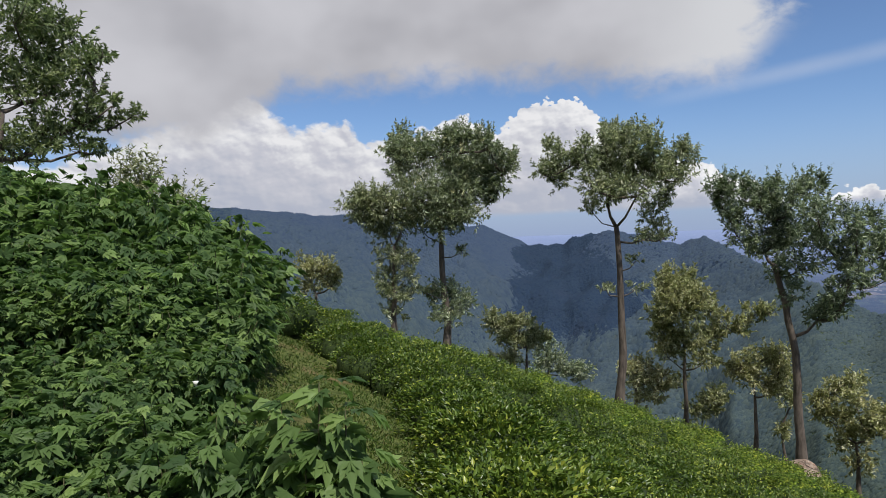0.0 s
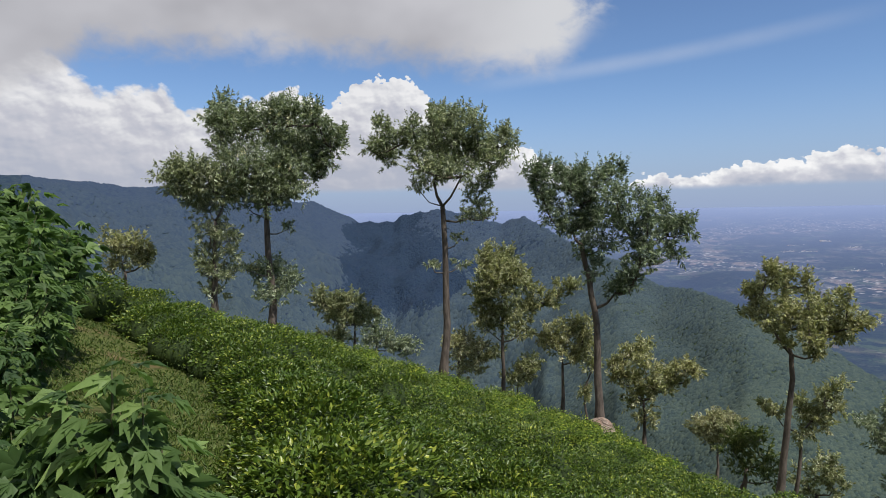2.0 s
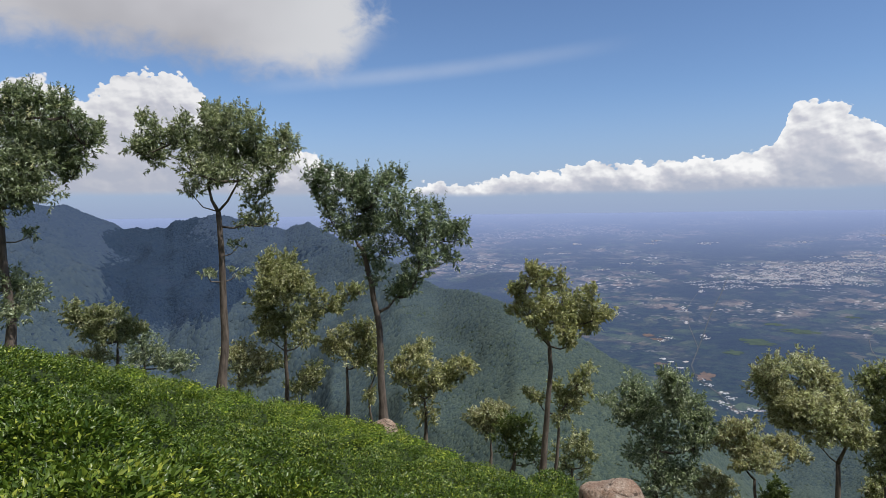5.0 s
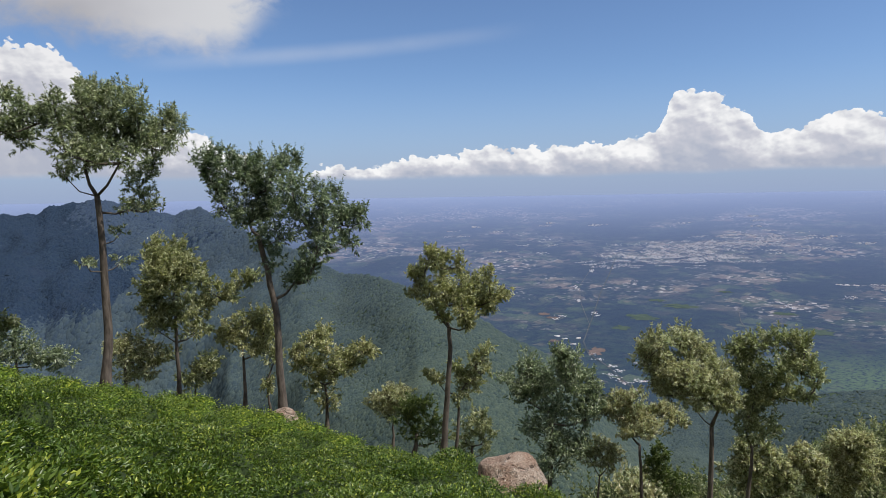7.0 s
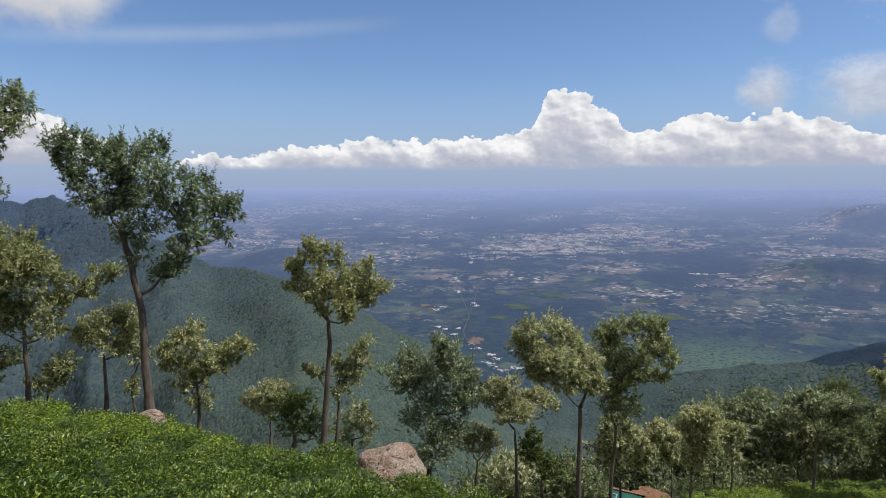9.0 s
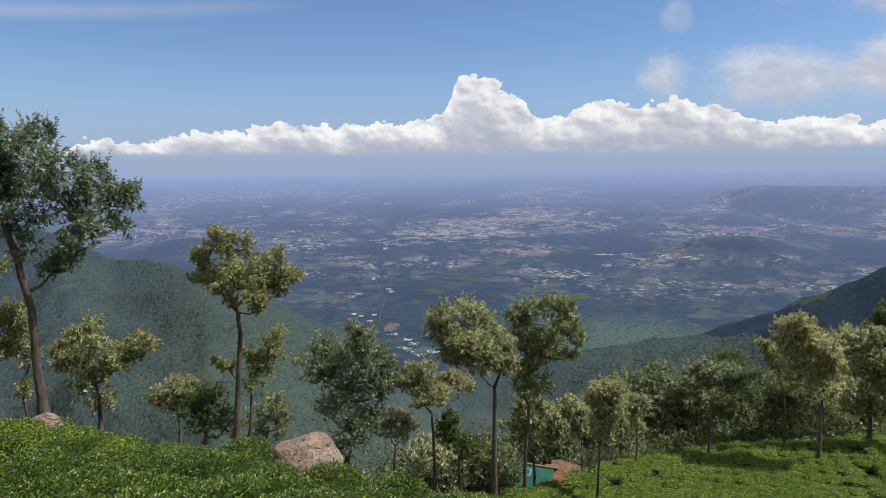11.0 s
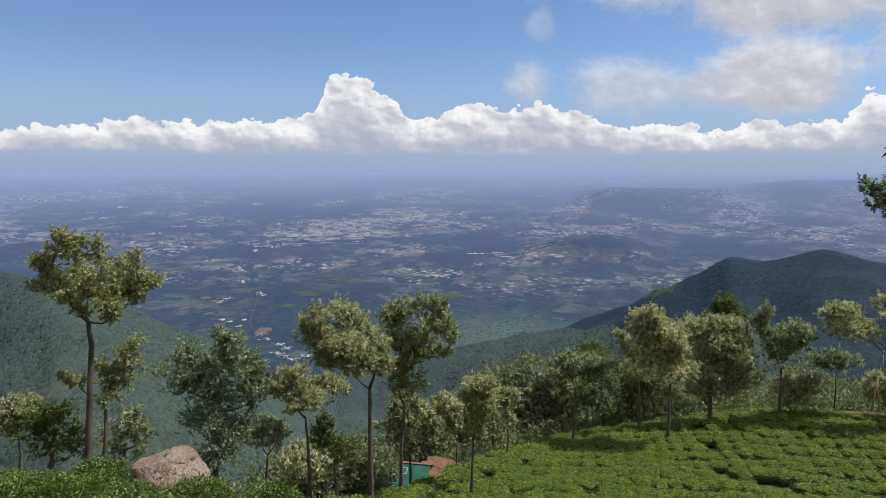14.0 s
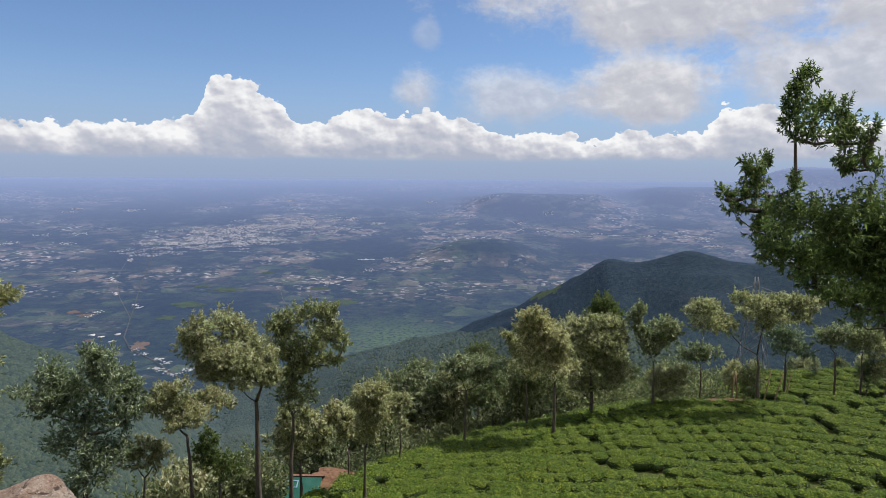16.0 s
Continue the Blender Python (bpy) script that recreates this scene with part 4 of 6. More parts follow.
oak(65.66, 27.0, -12.67, 0.17, M_OAK_PALE, 31, "large silver oak with broad blossoming crown", [(0.02, 2.91), (-0.01, 5.12)],
    [(-2.65, 7.76, 0.35, 0.47), (-2.04, 8.17, 0.52, 0.52), (-1.21, 8.42, 0.59, 0.52), (-1.81, 7.15, 0.71, 0.61), (-0.47, 7.76, 0.52, 0.57), (-0.8, 6.9, 0.71, 0.61), (-0.13, 6.41, 0.47, 0.52), (-1.43, 6.29, 0.52, 0.35), (-0.66, 5.82, 0.52, 0.24), (0.26, 5.97, 0.35, 0.31), (0.4, 6.96, 0.42, 0.52), (0.59, 6.17, 0.4, 0.42), (-2.06, 6.53, 0.42, 0.38)])
oak(68.4, 29.0, -13.35, 0.13, M_OAK_GOLD, 131, "feathery silver oak with layered olive crown", [(0.04, 2.21), (0.15, 4.39)],
    [(-0.52, 8.3, 0.43, 0.56), (0.38, 8.76, 0.56, 0.46), (1.19, 9.08, 0.46, 0.38), (1.93, 8.7, 0.35, 0.56), (1.84, 7.81, 0.56, 0.35), (1.02, 7.86, 0.68, 0.51), (0.05, 7.45, 0.61, 0.51), (2.48, 7.72, 0.25, 0.2), (2.01, 6.77, 0.41, 0.23), (1.03, 6.8, 0.61, 0.43), (0.16, 6.39, 0.56, 0.46), (0.54, 5.2, 0.66, 0.56), (-0.09, 5.32, 0.43, 0.51)])
oak(69.22, 33.0, -14.72, 0.1, M_OAK_PALE, 32, "silver oak white with blossom above the hut", [(-0.02, 1.82)],
    [(-0.78, 4.12, 0.35, 0.49), (-0.01, 4.51, 0.4, 0.35), (-0.3, 3.51, 0.69, 0.49), (0.71, 3.85, 0.37, 0.4), (-1.13, 3.03, 0.49, 0.32), (0.42, 2.92, 0.75, 0.43), (1.19, 3.09, 0.35, 0.29), (-0.47, 2.3, 0.72, 0.32), (0.9, 2.34, 0.43, 0.29)])
oak(73.49, 35.0, -15.57, 0.08, M_OAK_PALE, 33, "slim silver oak with white blossom", [(-0.04, 2.24)],
    [(-0.63, 4.48, 0.55, 0.4), (-0.78, 3.63, 0.43, 0.52), (0.06, 3.81, 0.55, 0.55), (-0.14, 2.95, 0.43, 0.34), (-1.16, 3.97, 0.24, 0.31)])
oak(74.94, 31.65, -14.64, 0.11, M_OAK_PALE, 34, "silver oak standing in the tea field", [(0.03, 2.8)],
    [(0.03, 5.72, 0.55, 0.36), (0.75, 5.76, 0.39, 0.36), (-0.23, 4.98, 0.5, 0.5), (0.49, 5.05, 0.64, 0.55), (0.12, 4.13, 0.55, 0.55), (0.78, 4.32, 0.47, 0.55), (0.24, 3.26, 0.44, 0.41)])
oak(78.05, 39.52, -15.82, 0.07, M_OAK_PALE, 35, "slim silver oak at the edge of the tea field", [(-0.01, 1.89)],
    [(-0.5, 3.48, 0.55, 0.55), (0.25, 3.57, 0.48, 0.41), (-0.24, 2.78, 0.41, 0.38), (0.15, 2.09, 0.31, 0.31)])
oak(83.95, 43.05, -16.25, 0.11, M_OAK, 36, "silver oak with round crown in the tea field", [(0.05, 3.53)],
    [(-0.85, 5.14, 0.71, 0.53), (0.04, 5.6, 0.64, 0.45), (1.09, 5.18, 0.71, 0.53), (1.98, 5.24, 0.64, 0.38), (-0.27, 4.44, 0.94, 0.49), (0.96, 4.2, 0.9, 0.41), (-1.23, 3.73, 0.49, 0.23)])
oak(89.54, 46.0, -15.97, 0.09, M_OAK_GOLD, 37, "slim silver oak with golden blossom in the tea field", [(-0.16, 3.39)],
    [(-0.5, 4.9, 0.72, 0.88), (-1.04, 5.93, 0.44, 0.44), (-1.56, 6.41, 0.44, 0.28), (0.07, 3.81, 0.72, 0.56)])
oak(91.95, 43.0, -15.4, 0.15, M_OAK_PALE, 38, "broad silver oak with cream blossom in the tea field", [(-0.03, 3.68)],
    [(-1.91, 7.71, 0.71, 0.53), (-1.13, 8.08, 0.49, 0.38), (-2.19, 6.89, 0.68, 0.45), (-1.08, 7.09, 0.98, 0.71), (-0.29, 7.01, 0.64, 0.56), (0.23, 6.55, 0.64, 0.56), (-1.66, 5.95, 1.01, 0.64), (-0.38, 5.76, 0.94, 0.71), (0.44, 5.52, 0.6, 0.6), (-1.29, 4.78, 1.13, 0.49), (0.06, 4.4, 1.01, 0.53), (1.07, 4.56, 0.56, 0.45)])
oak(95.17, 48.0, -15.47, 0.17, M_OAK_PALE, 39, "massive silver oak with layered pale crown", [(-0.11, 2.63)],
    [(-1.18, 6.33, 1.05, 0.63), (-0.15, 6.69, 0.8, 0.54), (-1.46, 5.33, 0.92, 0.63), (-0.13, 5.32, 1.13, 0.71), (0.96, 6.61, 0.8, 0.54), (1.61, 6.24, 0.8, 0.63), (1.17, 5.13, 1.05, 0.71), (-0.39, 3.98, 1.13, 0.71), (-1.33, 2.81, 0.8, 0.63), (0.47, 3.31, 1.05, 0.63), (1.55, 4.06, 0.92, 0.71), (2.12, 3.02, 0.71, 0.46), (1.03, 2.06, 0.92, 0.5), (-0.93, 1.7, 0.71, 0.5)])
oak(96.32, 62.0, -19.81, 0.16, M_SCRUB_LIT, 139, "domed olive-green tree behind the silver oaks", [(-0.34, 5.89)],
    [(-0.62, 9.94, 0.81, 0.76), (-1.25, 8.7, 0.92, 0.7), (0.27, 8.89, 0.97, 0.87), (-0.49, 7.82, 1.52, 0.97), (-0.2, 6.4, 1.62, 0.97)])
oak(85.43, 62.0, -21.87, 0.14, M_SCRUB, 140, "dark domed tree in the wood behind the tea", [(-0.15, 3.79)],
    [(-0.42, 6.99, 0.97, 0.65), (-0.88, 6.14, 0.97, 0.65), (0.35, 6.11, 0.97, 0.76), (-0.19, 4.87, 1.41, 0.87)])
oak(79.97, 58.0, -21.82, 0.14, M_SCRUB, 141, "tall dark tree in the wood behind the tea", [(-0.08, 2.89)],
    [(-0.27, 6.1, 0.91, 0.91), (-0.61, 4.15, 1.22, 1.11), (0.72, 2.18, 1.22, 1.11), (-0.89, 1.5, 1.11, 1.01)])
oak(100.27, 48.04, -14.58, 0.12, M_OAK, 40, "silver oak with lopsided crown and clear trunk", [(-0.03, 2.84)],
    [(-1.12, 6.97, 0.55, 0.38), (-1.43, 5.83, 0.46, 0.84), (-0.77, 4.85, 0.46, 0.55), (0.41, 5.98, 0.59, 0.5), (1.29, 5.85, 0.63, 0.29), (0.23, 4.94, 0.67, 0.8), (0.99, 4.92, 0.55, 0.42), (-0.27, 3.98, 0.5, 0.67)])
oak(101.4, 49.0, -14.53, 0.05, M_OAK_PALE, 41, "low bush with silvery leaves beside the tea", [(-0.02, 0.51)],
    [(-0.66, 1.71, 0.77, 0.68), (0.32, 1.61, 0.77, 0.68), (1.1, 2.33, 0.47, 0.47), (-0.19, 0.7, 1.03, 0.39)])
oak(103.97, 54.0, -14.01, 0.06, M_OAK, 42, "small flat-crowned tree behind the tea", [(-0.06, 1.23)],
    [(-1.22, 1.96, 0.66, 0.42), (-0.11, 2.36, 0.85, 0.52), (0.96, 2.21, 0.57, 0.42), (-0.24, 1.62, 0.94, 0.33)])
oak(108.29, 50.0, -13.56, 0.14, M_OAK_PALE, 43, "wide forked silver oak with pale limbs by the pylon", [(-0.04, 2.13), (-0.16, 3.01)],
    [(-4.38, 5.74, 0.66, 0.52), (-3.59, 6.03, 0.74, 0.52), (-3.76, 4.76, 0.83, 0.57), (-2.84, 5.28, 0.7, 0.7), (-2.18, 4.73, 0.66, 0.48), (-1.44, 6.84, 0.52, 0.52), (-0.96, 5.88, 0.66, 0.48), (0.37, 6.41, 1.05, 0.66), (1.55, 6.92, 0.92, 0.48), (2.58, 6.63, 0.79, 0.44), (3.22, 7.07, 0.48, 0.26), (1.28, 5.71, 0.87, 0.39), (0.09, 5.06, 0.52, 0.44), (2.46, 5.83, 0.61, 0.26)])
oak(110.15, 60.0, -14.01, 0.1, M_OAK_DARK, 44, "dark round tree behind the tea terrace", [(-0.07, 1.19)],
    [(-0.91, 2.91, 0.94, 0.68), (0.26, 2.67, 0.84, 0.73), (1.13, 1.74, 0.73, 0.63), (-0.31, 1.88, 0.94, 0.63)])
oak(113.52, 60.0, -13.78, 0.08, M_OAK, 45, "flat-crowned young tree on the far terrace", [(-0.1, 1.7)],
    [(-0.56, 2.7, 1.0, 0.63), (0.26, 3.37, 0.79, 0.52), (-1.1, 3.19, 0.52, 0.37)])
oak(115.22, 61.0, -13.72, 0.08, M_OAK, 46, "young tree on the far tea terrace", [(-0.09, 1.47)],
    [(-0.67, 2.77, 0.75, 0.91), (0.36, 3.15, 0.75, 0.64), (-0.14, 2.16, 0.85, 0.64)])
oak(116.79, 62.0, -14.97, 0.08, M_OAK_PALE, 47, "pale bushy silver oak on the tea terrace", [(-0.09, 1.38)],
    [(-0.44, 3.17, 0.97, 1.41), (-0.39, 1.32, 0.76, 0.65)])
oak(118.45, 20.0, -5.8, 0.2, M_SIDE, 73, "tall dark silver oak with upright feathery shoots", [(-0.25, 2.02), (-0.6, 3.72)],
    [(-2.68, 10.07, 0.14, 0.35), (-2.99, 9.73, 0.23, 0.42), (-3.12, 9.14, 0.23, 0.35), (-2.77, 9.31, 0.21, 0.3), (-2.95, 8.58, 0.26, 0.19), (-2.31, 9.17, 0.14, 0.38), (-1.96, 9.12, 0.24, 0.45), (-2.01, 8.51, 0.3, 0.3), (-1.77, 8.64, 0.16, 0.26), (-1.85, 7.88, 0.26, 0.26), (-1.22, 8.55, 0.17, 0.35), (-1.4, 8.02, 0.31, 0.21), (-1.09, 7.85, 0.19, 0.31), (-1.61, 7.71, 0.19, 0.12), (-4.14, 7.72, 0.17, 0.28), (-3.8, 7.44, 0.23, 0.38), (-3.64, 7.84, 0.1, 0.3), (-3.87, 7.09, 0.31, 0.24), (-4.62, 6.95, 0.24, 0.31), (-4.34, 6.48, 0.3, 0.26), (-3.72, 6.66, 0.35, 0.33), (-3.15, 6.61, 0.42, 0.38), (-2.92, 7.26, 0.21, 0.3)]
    + [(-2.53, 6.33, 0.56, 0.56), (-3.33, 5.99, 0.47, 0.42), (-3.78, 5.99, 0.24, 0.33), (-3.58, 5.44, 0.33, 0.33), (-3.01, 5.26, 0.56, 0.44), (-2.34, 5.47, 0.65, 0.56), (-1.74, 6.25, 0.65, 0.65), (-1.15, 6.57, 0.56, 0.73), (-1.56, 5.23, 0.82, 0.65), (-0.93, 5.43, 0.66, 0.73), (-2.29, 4.68, 0.59, 0.28), (-1.5, 4.34, 0.65, 0.44), (-0.76, 4.28, 0.59, 0.56), (-1.22, 3.84, 0.35, 0.24), (-0.4, 5.89, 0.79, 1.4), (-0.18, 4.35, 0.79, 0.87)])
oak(-35.09, 14.0, 1.9, 0.16, M_BROAD, 71, "dark broad-leaved tree above the shrub bank", [(0.12, 1.0), (0.25, 2.22)],
    [(0.53, 3.97, 0.56, 0.44), (1.08, 4.08, 0.37, 0.37), (0.81, 3.42, 0.56, 0.46), (1.49, 3.79, 0.27, 0.34), (1.63, 3.3, 0.34, 0.24), (1.92, 3.44, 0.17, 0.1), (1.14, 2.82, 0.51, 0.39), (1.75, 2.79, 0.34, 0.22), (0.6, 2.55, 0.51, 0.46), (2.05, 2.53, 0.27, 0.13), (2.44, 2.37, 0.2, 0.1), (1.49, 2.19, 0.42, 0.27), (1.96, 2.08, 0.27, 0.2), (1.91, 1.66, 0.21, 0.13), (0.93, 1.86, 0.54, 0.39), (1.45, 1.62, 0.24, 0.17), (0.48, 1.52, 0.44, 0.42), (0.03, 2.99, 0.61, 0.73), (-0.09, 1.89, 0.61, 0.61)])

# ---- woods behind the brow: a few kinds of tree, repeated ----
KINDS = []
for k, (lobes, mat, label) in enumerate([
    ([(0, 6.8, 1.3, 1.1), (-1.1, 5.5, 1.2, 1.0), (1.2, 5.2, 1.3, 1.0), (0.1, 3.9, 1.4, 1.1), (0.2, 2.4, 0.9, 0.8)], M_OAK, "green silver oak in the wood below the tea"),
    ([(0.1, 6.5, 1.5, 1.3), (-1.3, 5.0, 1.4, 1.2), (1.5, 4.7, 1.4, 1.2), (0, 3.2, 1.7, 1.2)], M_SCRUB, "dark dense tree in the wood below the tea"),
    ([(0.4, 7.0, 1.1, 1.0), (-0.9, 5.8, 1.1, 0.9), (1.2, 5.5, 1.2, 0.9), (0, 4.2, 1.0, 0.9)], M_OAK_PALE, "silver oak with cream blossom in the wood"),
    ([(0, 6.0, 1.8, 1.6), (1.6, 4.4, 1.5, 1.3), (-1.5, 4.3, 1.6, 1.3)], M_OAK_GOLD, "round yellow-green tree in the wood")]):
    KINDS.append(tree("wood_tree", spot(67 + 9 * k, 62), [(0.1, 2.0), (0.0, 3.4)], lobes, 0.13, mat, label, 101 + k, 0.34, 0.14, 430, 1, group="trees of the wood", bloom=30 if k == 2 else 0))
rng = np.random.default_rng(5)
placed = 0
while placed < 130:
    b = float(rng.uniform(48, 68)) if placed < 34 else float(rng.uniform(60, 99)) if placed < 118 else float(rng.uniform(100, 119))
    rb = float(brow(np.array([b]))[0][0])
    dist = float(rng.uniform(max(rb + 7, 34), max(rb + 7, 34) + (14 if b < 66 else 38)))
    if 65.0 < b < 74.5 and dist < 47:
        placed += 0.1
        continue
    foot = spot(b, dist)
    limit = float(table(b, (46, -26.5), (52, -25), (58, -23.2), (66, -22), (71, -19.5), (76, -17.0), (80, -16.2), (88, -15.6), (96, -14.5), (99, -15.5), (104, -14.8), (119, -12.0)))
    room = EYE + dist * math.tan(radians(limit)) - foot.z
    if room < 2.2:
        placed += 0.2
        continue
    tall = min(room, float(rng.uniform(6.5, 11))) if b > 67 else min(room * float(rng.uniform(0.8, 1.0)), 17.0)
    kind = KINDS[int(rng.choice([0, 0, 1, 1, 1, 1, 2, 3]))]
    one = copy_thing(kind, Matrix.Translation(foot) @ pose(0, 0, 0, 0, 0, float(rng.uniform(0, 360))))
    one.scale = (min(tall, 9.0) / 8.0, min(tall, 9.0) / 8.0, tall / 8.0)
    placed += 1


# undergrowth below the brow: uncountable leafy clumps
def undergrowth(n, seed):
    rng = np.random.default_rng(seed)
    at, way = [], []
    for _ in range(n):
        b = float(rng.uniform(46, 106))
        rb = float(brow(np.array([b]))[0][0])
        r_u = rb + float(rng.uniform(7.5, 30))
        if 64.5 < b < 75 and r_u < 46:
            continue
        foot = spot(b, r_u)
        wide, high = rng.uniform(0.8, 1.7), rng.uniform(0.6, 1.7)
        d = unit(rng.normal(size=(170, 3)) + [0, 0, 0.5])
        at.append(np.array(foot) + [0, 0, high * 0.5] + d * rng.uniform(0.55, 1.1, (170, 1)) * [wide, wide, high])
        way.append(d + rng.normal(size=d.shape) * 0.5)
    return blades(rng, np.vstack(at), np.vstack(way), 0.32, 0.12)


tagged(mesh_object("undergrowth", *undergrowth(700, 77), M_SCRUB), "dense dark scrub under the trees below the tea", "undergrowth", kind="stuff")


# forest on the valley sides: uncountable crowns, one mesh
def forest(name, n, az0, az1, r0, r1, size, seed, mat, label, bowl=False):
    rng = np.random.default_rng(seed)
    az = rng.uniform(az0, az1, n)
    r = np.where(rng.uniform(size=n) < 0.7, np.sqrt(rng.uniform(r0 ** 2, r1 ** 2, n)), np.exp(rng.uniform(math.log(r0), math.log(r1), n)))
    x, y = r * np.sin(np.radians(az)), r * np.cos(np.radians(az))
    z = sheet_z(az, r)
    rb = brow(az)[0]
    ok = (r > rb + 16) & ((z > plain_z(r) + 16) | (r < 500))
    rise = np.degrees(np.arctan2(z - EYE, r)) + 6 * fbm(x / 160, y / 160, 3, 31)
    blur = rng.normal(size=n) * 0.5
    ok &= (r > 0.38 * ridge_r(az)) & ~shaded_slope(az + 30 * fbm(x / 160, y / 160, 4, 31), rise) & (in_bowl(az + 22 * fbm(x / 300, y / 300, 4, 33) + blur, rise + blur) == bowl)
    x, y, z, r = x[ok], y[ok], z[ok], r[ok]
    n = len(x)
    # crown: a ring and an off-centre top, knocked out of round; the ring half follows the slope
    ring = np.array([(math.cos(a), math.sin(a)) for a in np.arange(5) * math.pi * 0.4])
    s = size * rng.uniform(0.55, 1.35, n) * np.clip(r / 500, 0.7, 1.2)
    v = np.zeros((n, 6, 3))
    q = rng.uniform(0.75, 1.15, (n, 5))
    v[:, :5, 0], v[:, :5, 1] = ring[:, 0] * 0.85 * q, ring[:, 1] * 0.85 * q
    v[:, 5] = np.stack([rng.uniform(-0.2, 0.2, n), rng.uniform(-0.2, 0.2, n), rng.uniform(0.5, 0.72, n)], 1)
    v = v * s[:, None, None] + np.stack([x, y, z], 1)[:, None]
    slope = sheet_z(np.degrees(np.arctan2(v[:, :5, 0], v[:, :5, 1])), np.hypot(v[:, :5, 0], v[:, :5, 1])) - z[:, None]
    v[:, :5, 2] = z[:, None] + slope * 0.85 + s[:, None] * rng.uniform(0.0, 0.22, (n, 5))
    tri = [(a, (a + 1) % 5, 5) for a in range(5)]
    f = (np.arange(n)[:, None, None] * 6 + np.array(tri)[None]).reshape(-1, 3)
    return tagged(mesh_object(name, v.reshape(-1, 3), f, mat, True), label, "forest", kind="stuff")


def canopy_material():
    m, g = material("forest_canopy")
    pos = g.node("ShaderNodeNewGeometry")
    span = g.node("ShaderNodeVectorMath", (0, pos.outputs["Position"]))
    span.operation = "LENGTH"
    pick = pos.outputs["Random Per Island"]
    n1, n2 = g.noise(pos.outputs["Position"], 0.9, 5.0, 0.7), g.noise(pos.outputs["Position"], 0.012, 4.0)
    col = g.mix(pick, (0.046, 0.072, 0.038), (0.112, 0.142, 0.068))
    col = g.mix(g.math("MULTIPLY", g.step(0.5, 0.7, n2), 0.4), col, (0.12, 0.145, 0.062))
    col = g.mix(g.step(0.35, 0.7, n1), g.mix(1.0, col, (0.6, 0.65, 0.65), "MULTIPLY"), col)
    # far crowns turn blue: haze painted into their colour
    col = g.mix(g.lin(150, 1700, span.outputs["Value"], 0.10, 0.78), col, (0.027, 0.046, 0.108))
    bump = g.node("ShaderNodeBump", ("Strength", 0.4), ("Distance", 0.6), ("Height", n1))
    g.node("ShaderNodeOutputMaterial", (0, g.node("ShaderNodeBsdfPrincipled", ("Base Color", col), ("Roughness", 0.9), ("Normal", bump), ("Specular IOR Level", 0.15))))
    return m


M_CANOPY = canopy_material()
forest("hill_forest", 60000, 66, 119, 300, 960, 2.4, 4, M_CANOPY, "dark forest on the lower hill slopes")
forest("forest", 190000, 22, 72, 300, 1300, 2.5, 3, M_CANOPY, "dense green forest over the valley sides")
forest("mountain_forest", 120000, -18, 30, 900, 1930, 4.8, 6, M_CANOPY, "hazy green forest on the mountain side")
forest("shaded_forest", 70000, 0, 26, 900, 1930, 4.8, 7, M_CLOUD_SHADE, "forest in the mountain's bowl, coloured dark for cloud shade", True)


# ---- tea ----
def tea_bush(seed, n, leaf, width, size=0.62, tall=BUSH):
    """A plucked tea bush: flat-topped dome of leaves over a dark twiggy heart. Returns leaves and heart."""
    rng = np.random.default_rng(seed)
    th, q = rng.uniform(0, 2 * math.pi, n), rng.uniform(0, 1, n) ** 0.55
    rr = q * size * (1 + 0.12 * np.sin(th * 3 + seed) + 0.08 * np.sin(th * 7))
    zz = tall * (1 - 0.24 * q ** 3 - 0.42 * q ** 14) + 0.045 * np.sin(rr * 9 + th * 2) + rng.normal(size=n) * 0.035
    low = rng.uniform(size=n) < 0.32
    zz = np.where(low & (q > 0.66), rng.uniform(0.08, 1.0, n) * zz, zz)
    at = np.stack([rr * np.cos(th), rr * np.sin(th), zz], 1)
    way = np.stack([np.cos(th) * q, np.sin(th) * q, np.full(n, 0.38)], 1) + rng.normal(size=(n, 3)) * 0.5
    v, f = blades(rng, at, way, leaf, width, 0.2)
    hv, hf = [], []
    for k, (s, z) in enumerate(((0.55, 0.0), (0.78, tall * 0.30), (0.86, tall * 0.62), (0.62, tall * 0.84))):
        for a in range(9):
            w = 2 * math.pi * a / 9
            e = s * size * (1 + 0.1 * math.sin(w * 3 + seed + k))
            hv.append((e * math.cos(w), e * math.sin(w), z))
    for k in range(3):
        for a in range(9):
            b = (a + 1) % 9
            hf += [(k * 9 + a, k * 9 + b, k * 9 + 9 + b), (k * 9 + a, k * 9 + 9 + b, k * 9 + 9 + a)]
    hv.append((0, 0, tall * 0.93))
    hf += [(27 + a, 27 + (a + 1) % 9, 36) for a in range(9)]
    return (v, f), (np.array(hv), np.array(hf))


def tea_here(az, r):
    """Whether tea grows at a bearing and distance: not on the grass path or under the shrubs."""
    rb = float(brow(np.array([az]))[0][0])
    edge = float(np.interp(r, [2.5, 4.3, 5.7, 7.7, 9.2, 11.1, 12.5, 16.0, 22.0], [18, 4.5, 2.6, 1.0, -1.0, -4.5, -9.5, -12.5, -14.5]))
    if az > 66 and r < 24.5:
        return False
    if not (r < rb + (7 if 83 < az < 104.5 else 0.3) or (az > 104.5 and rb + 11 < r < rb + 18.5)) or not edge < az < 128:
        return False
    return math.hypot(r * math.sin(radians(az)) - 11.0, r * math.cos(radians(az)) - 9.9) > 1.3


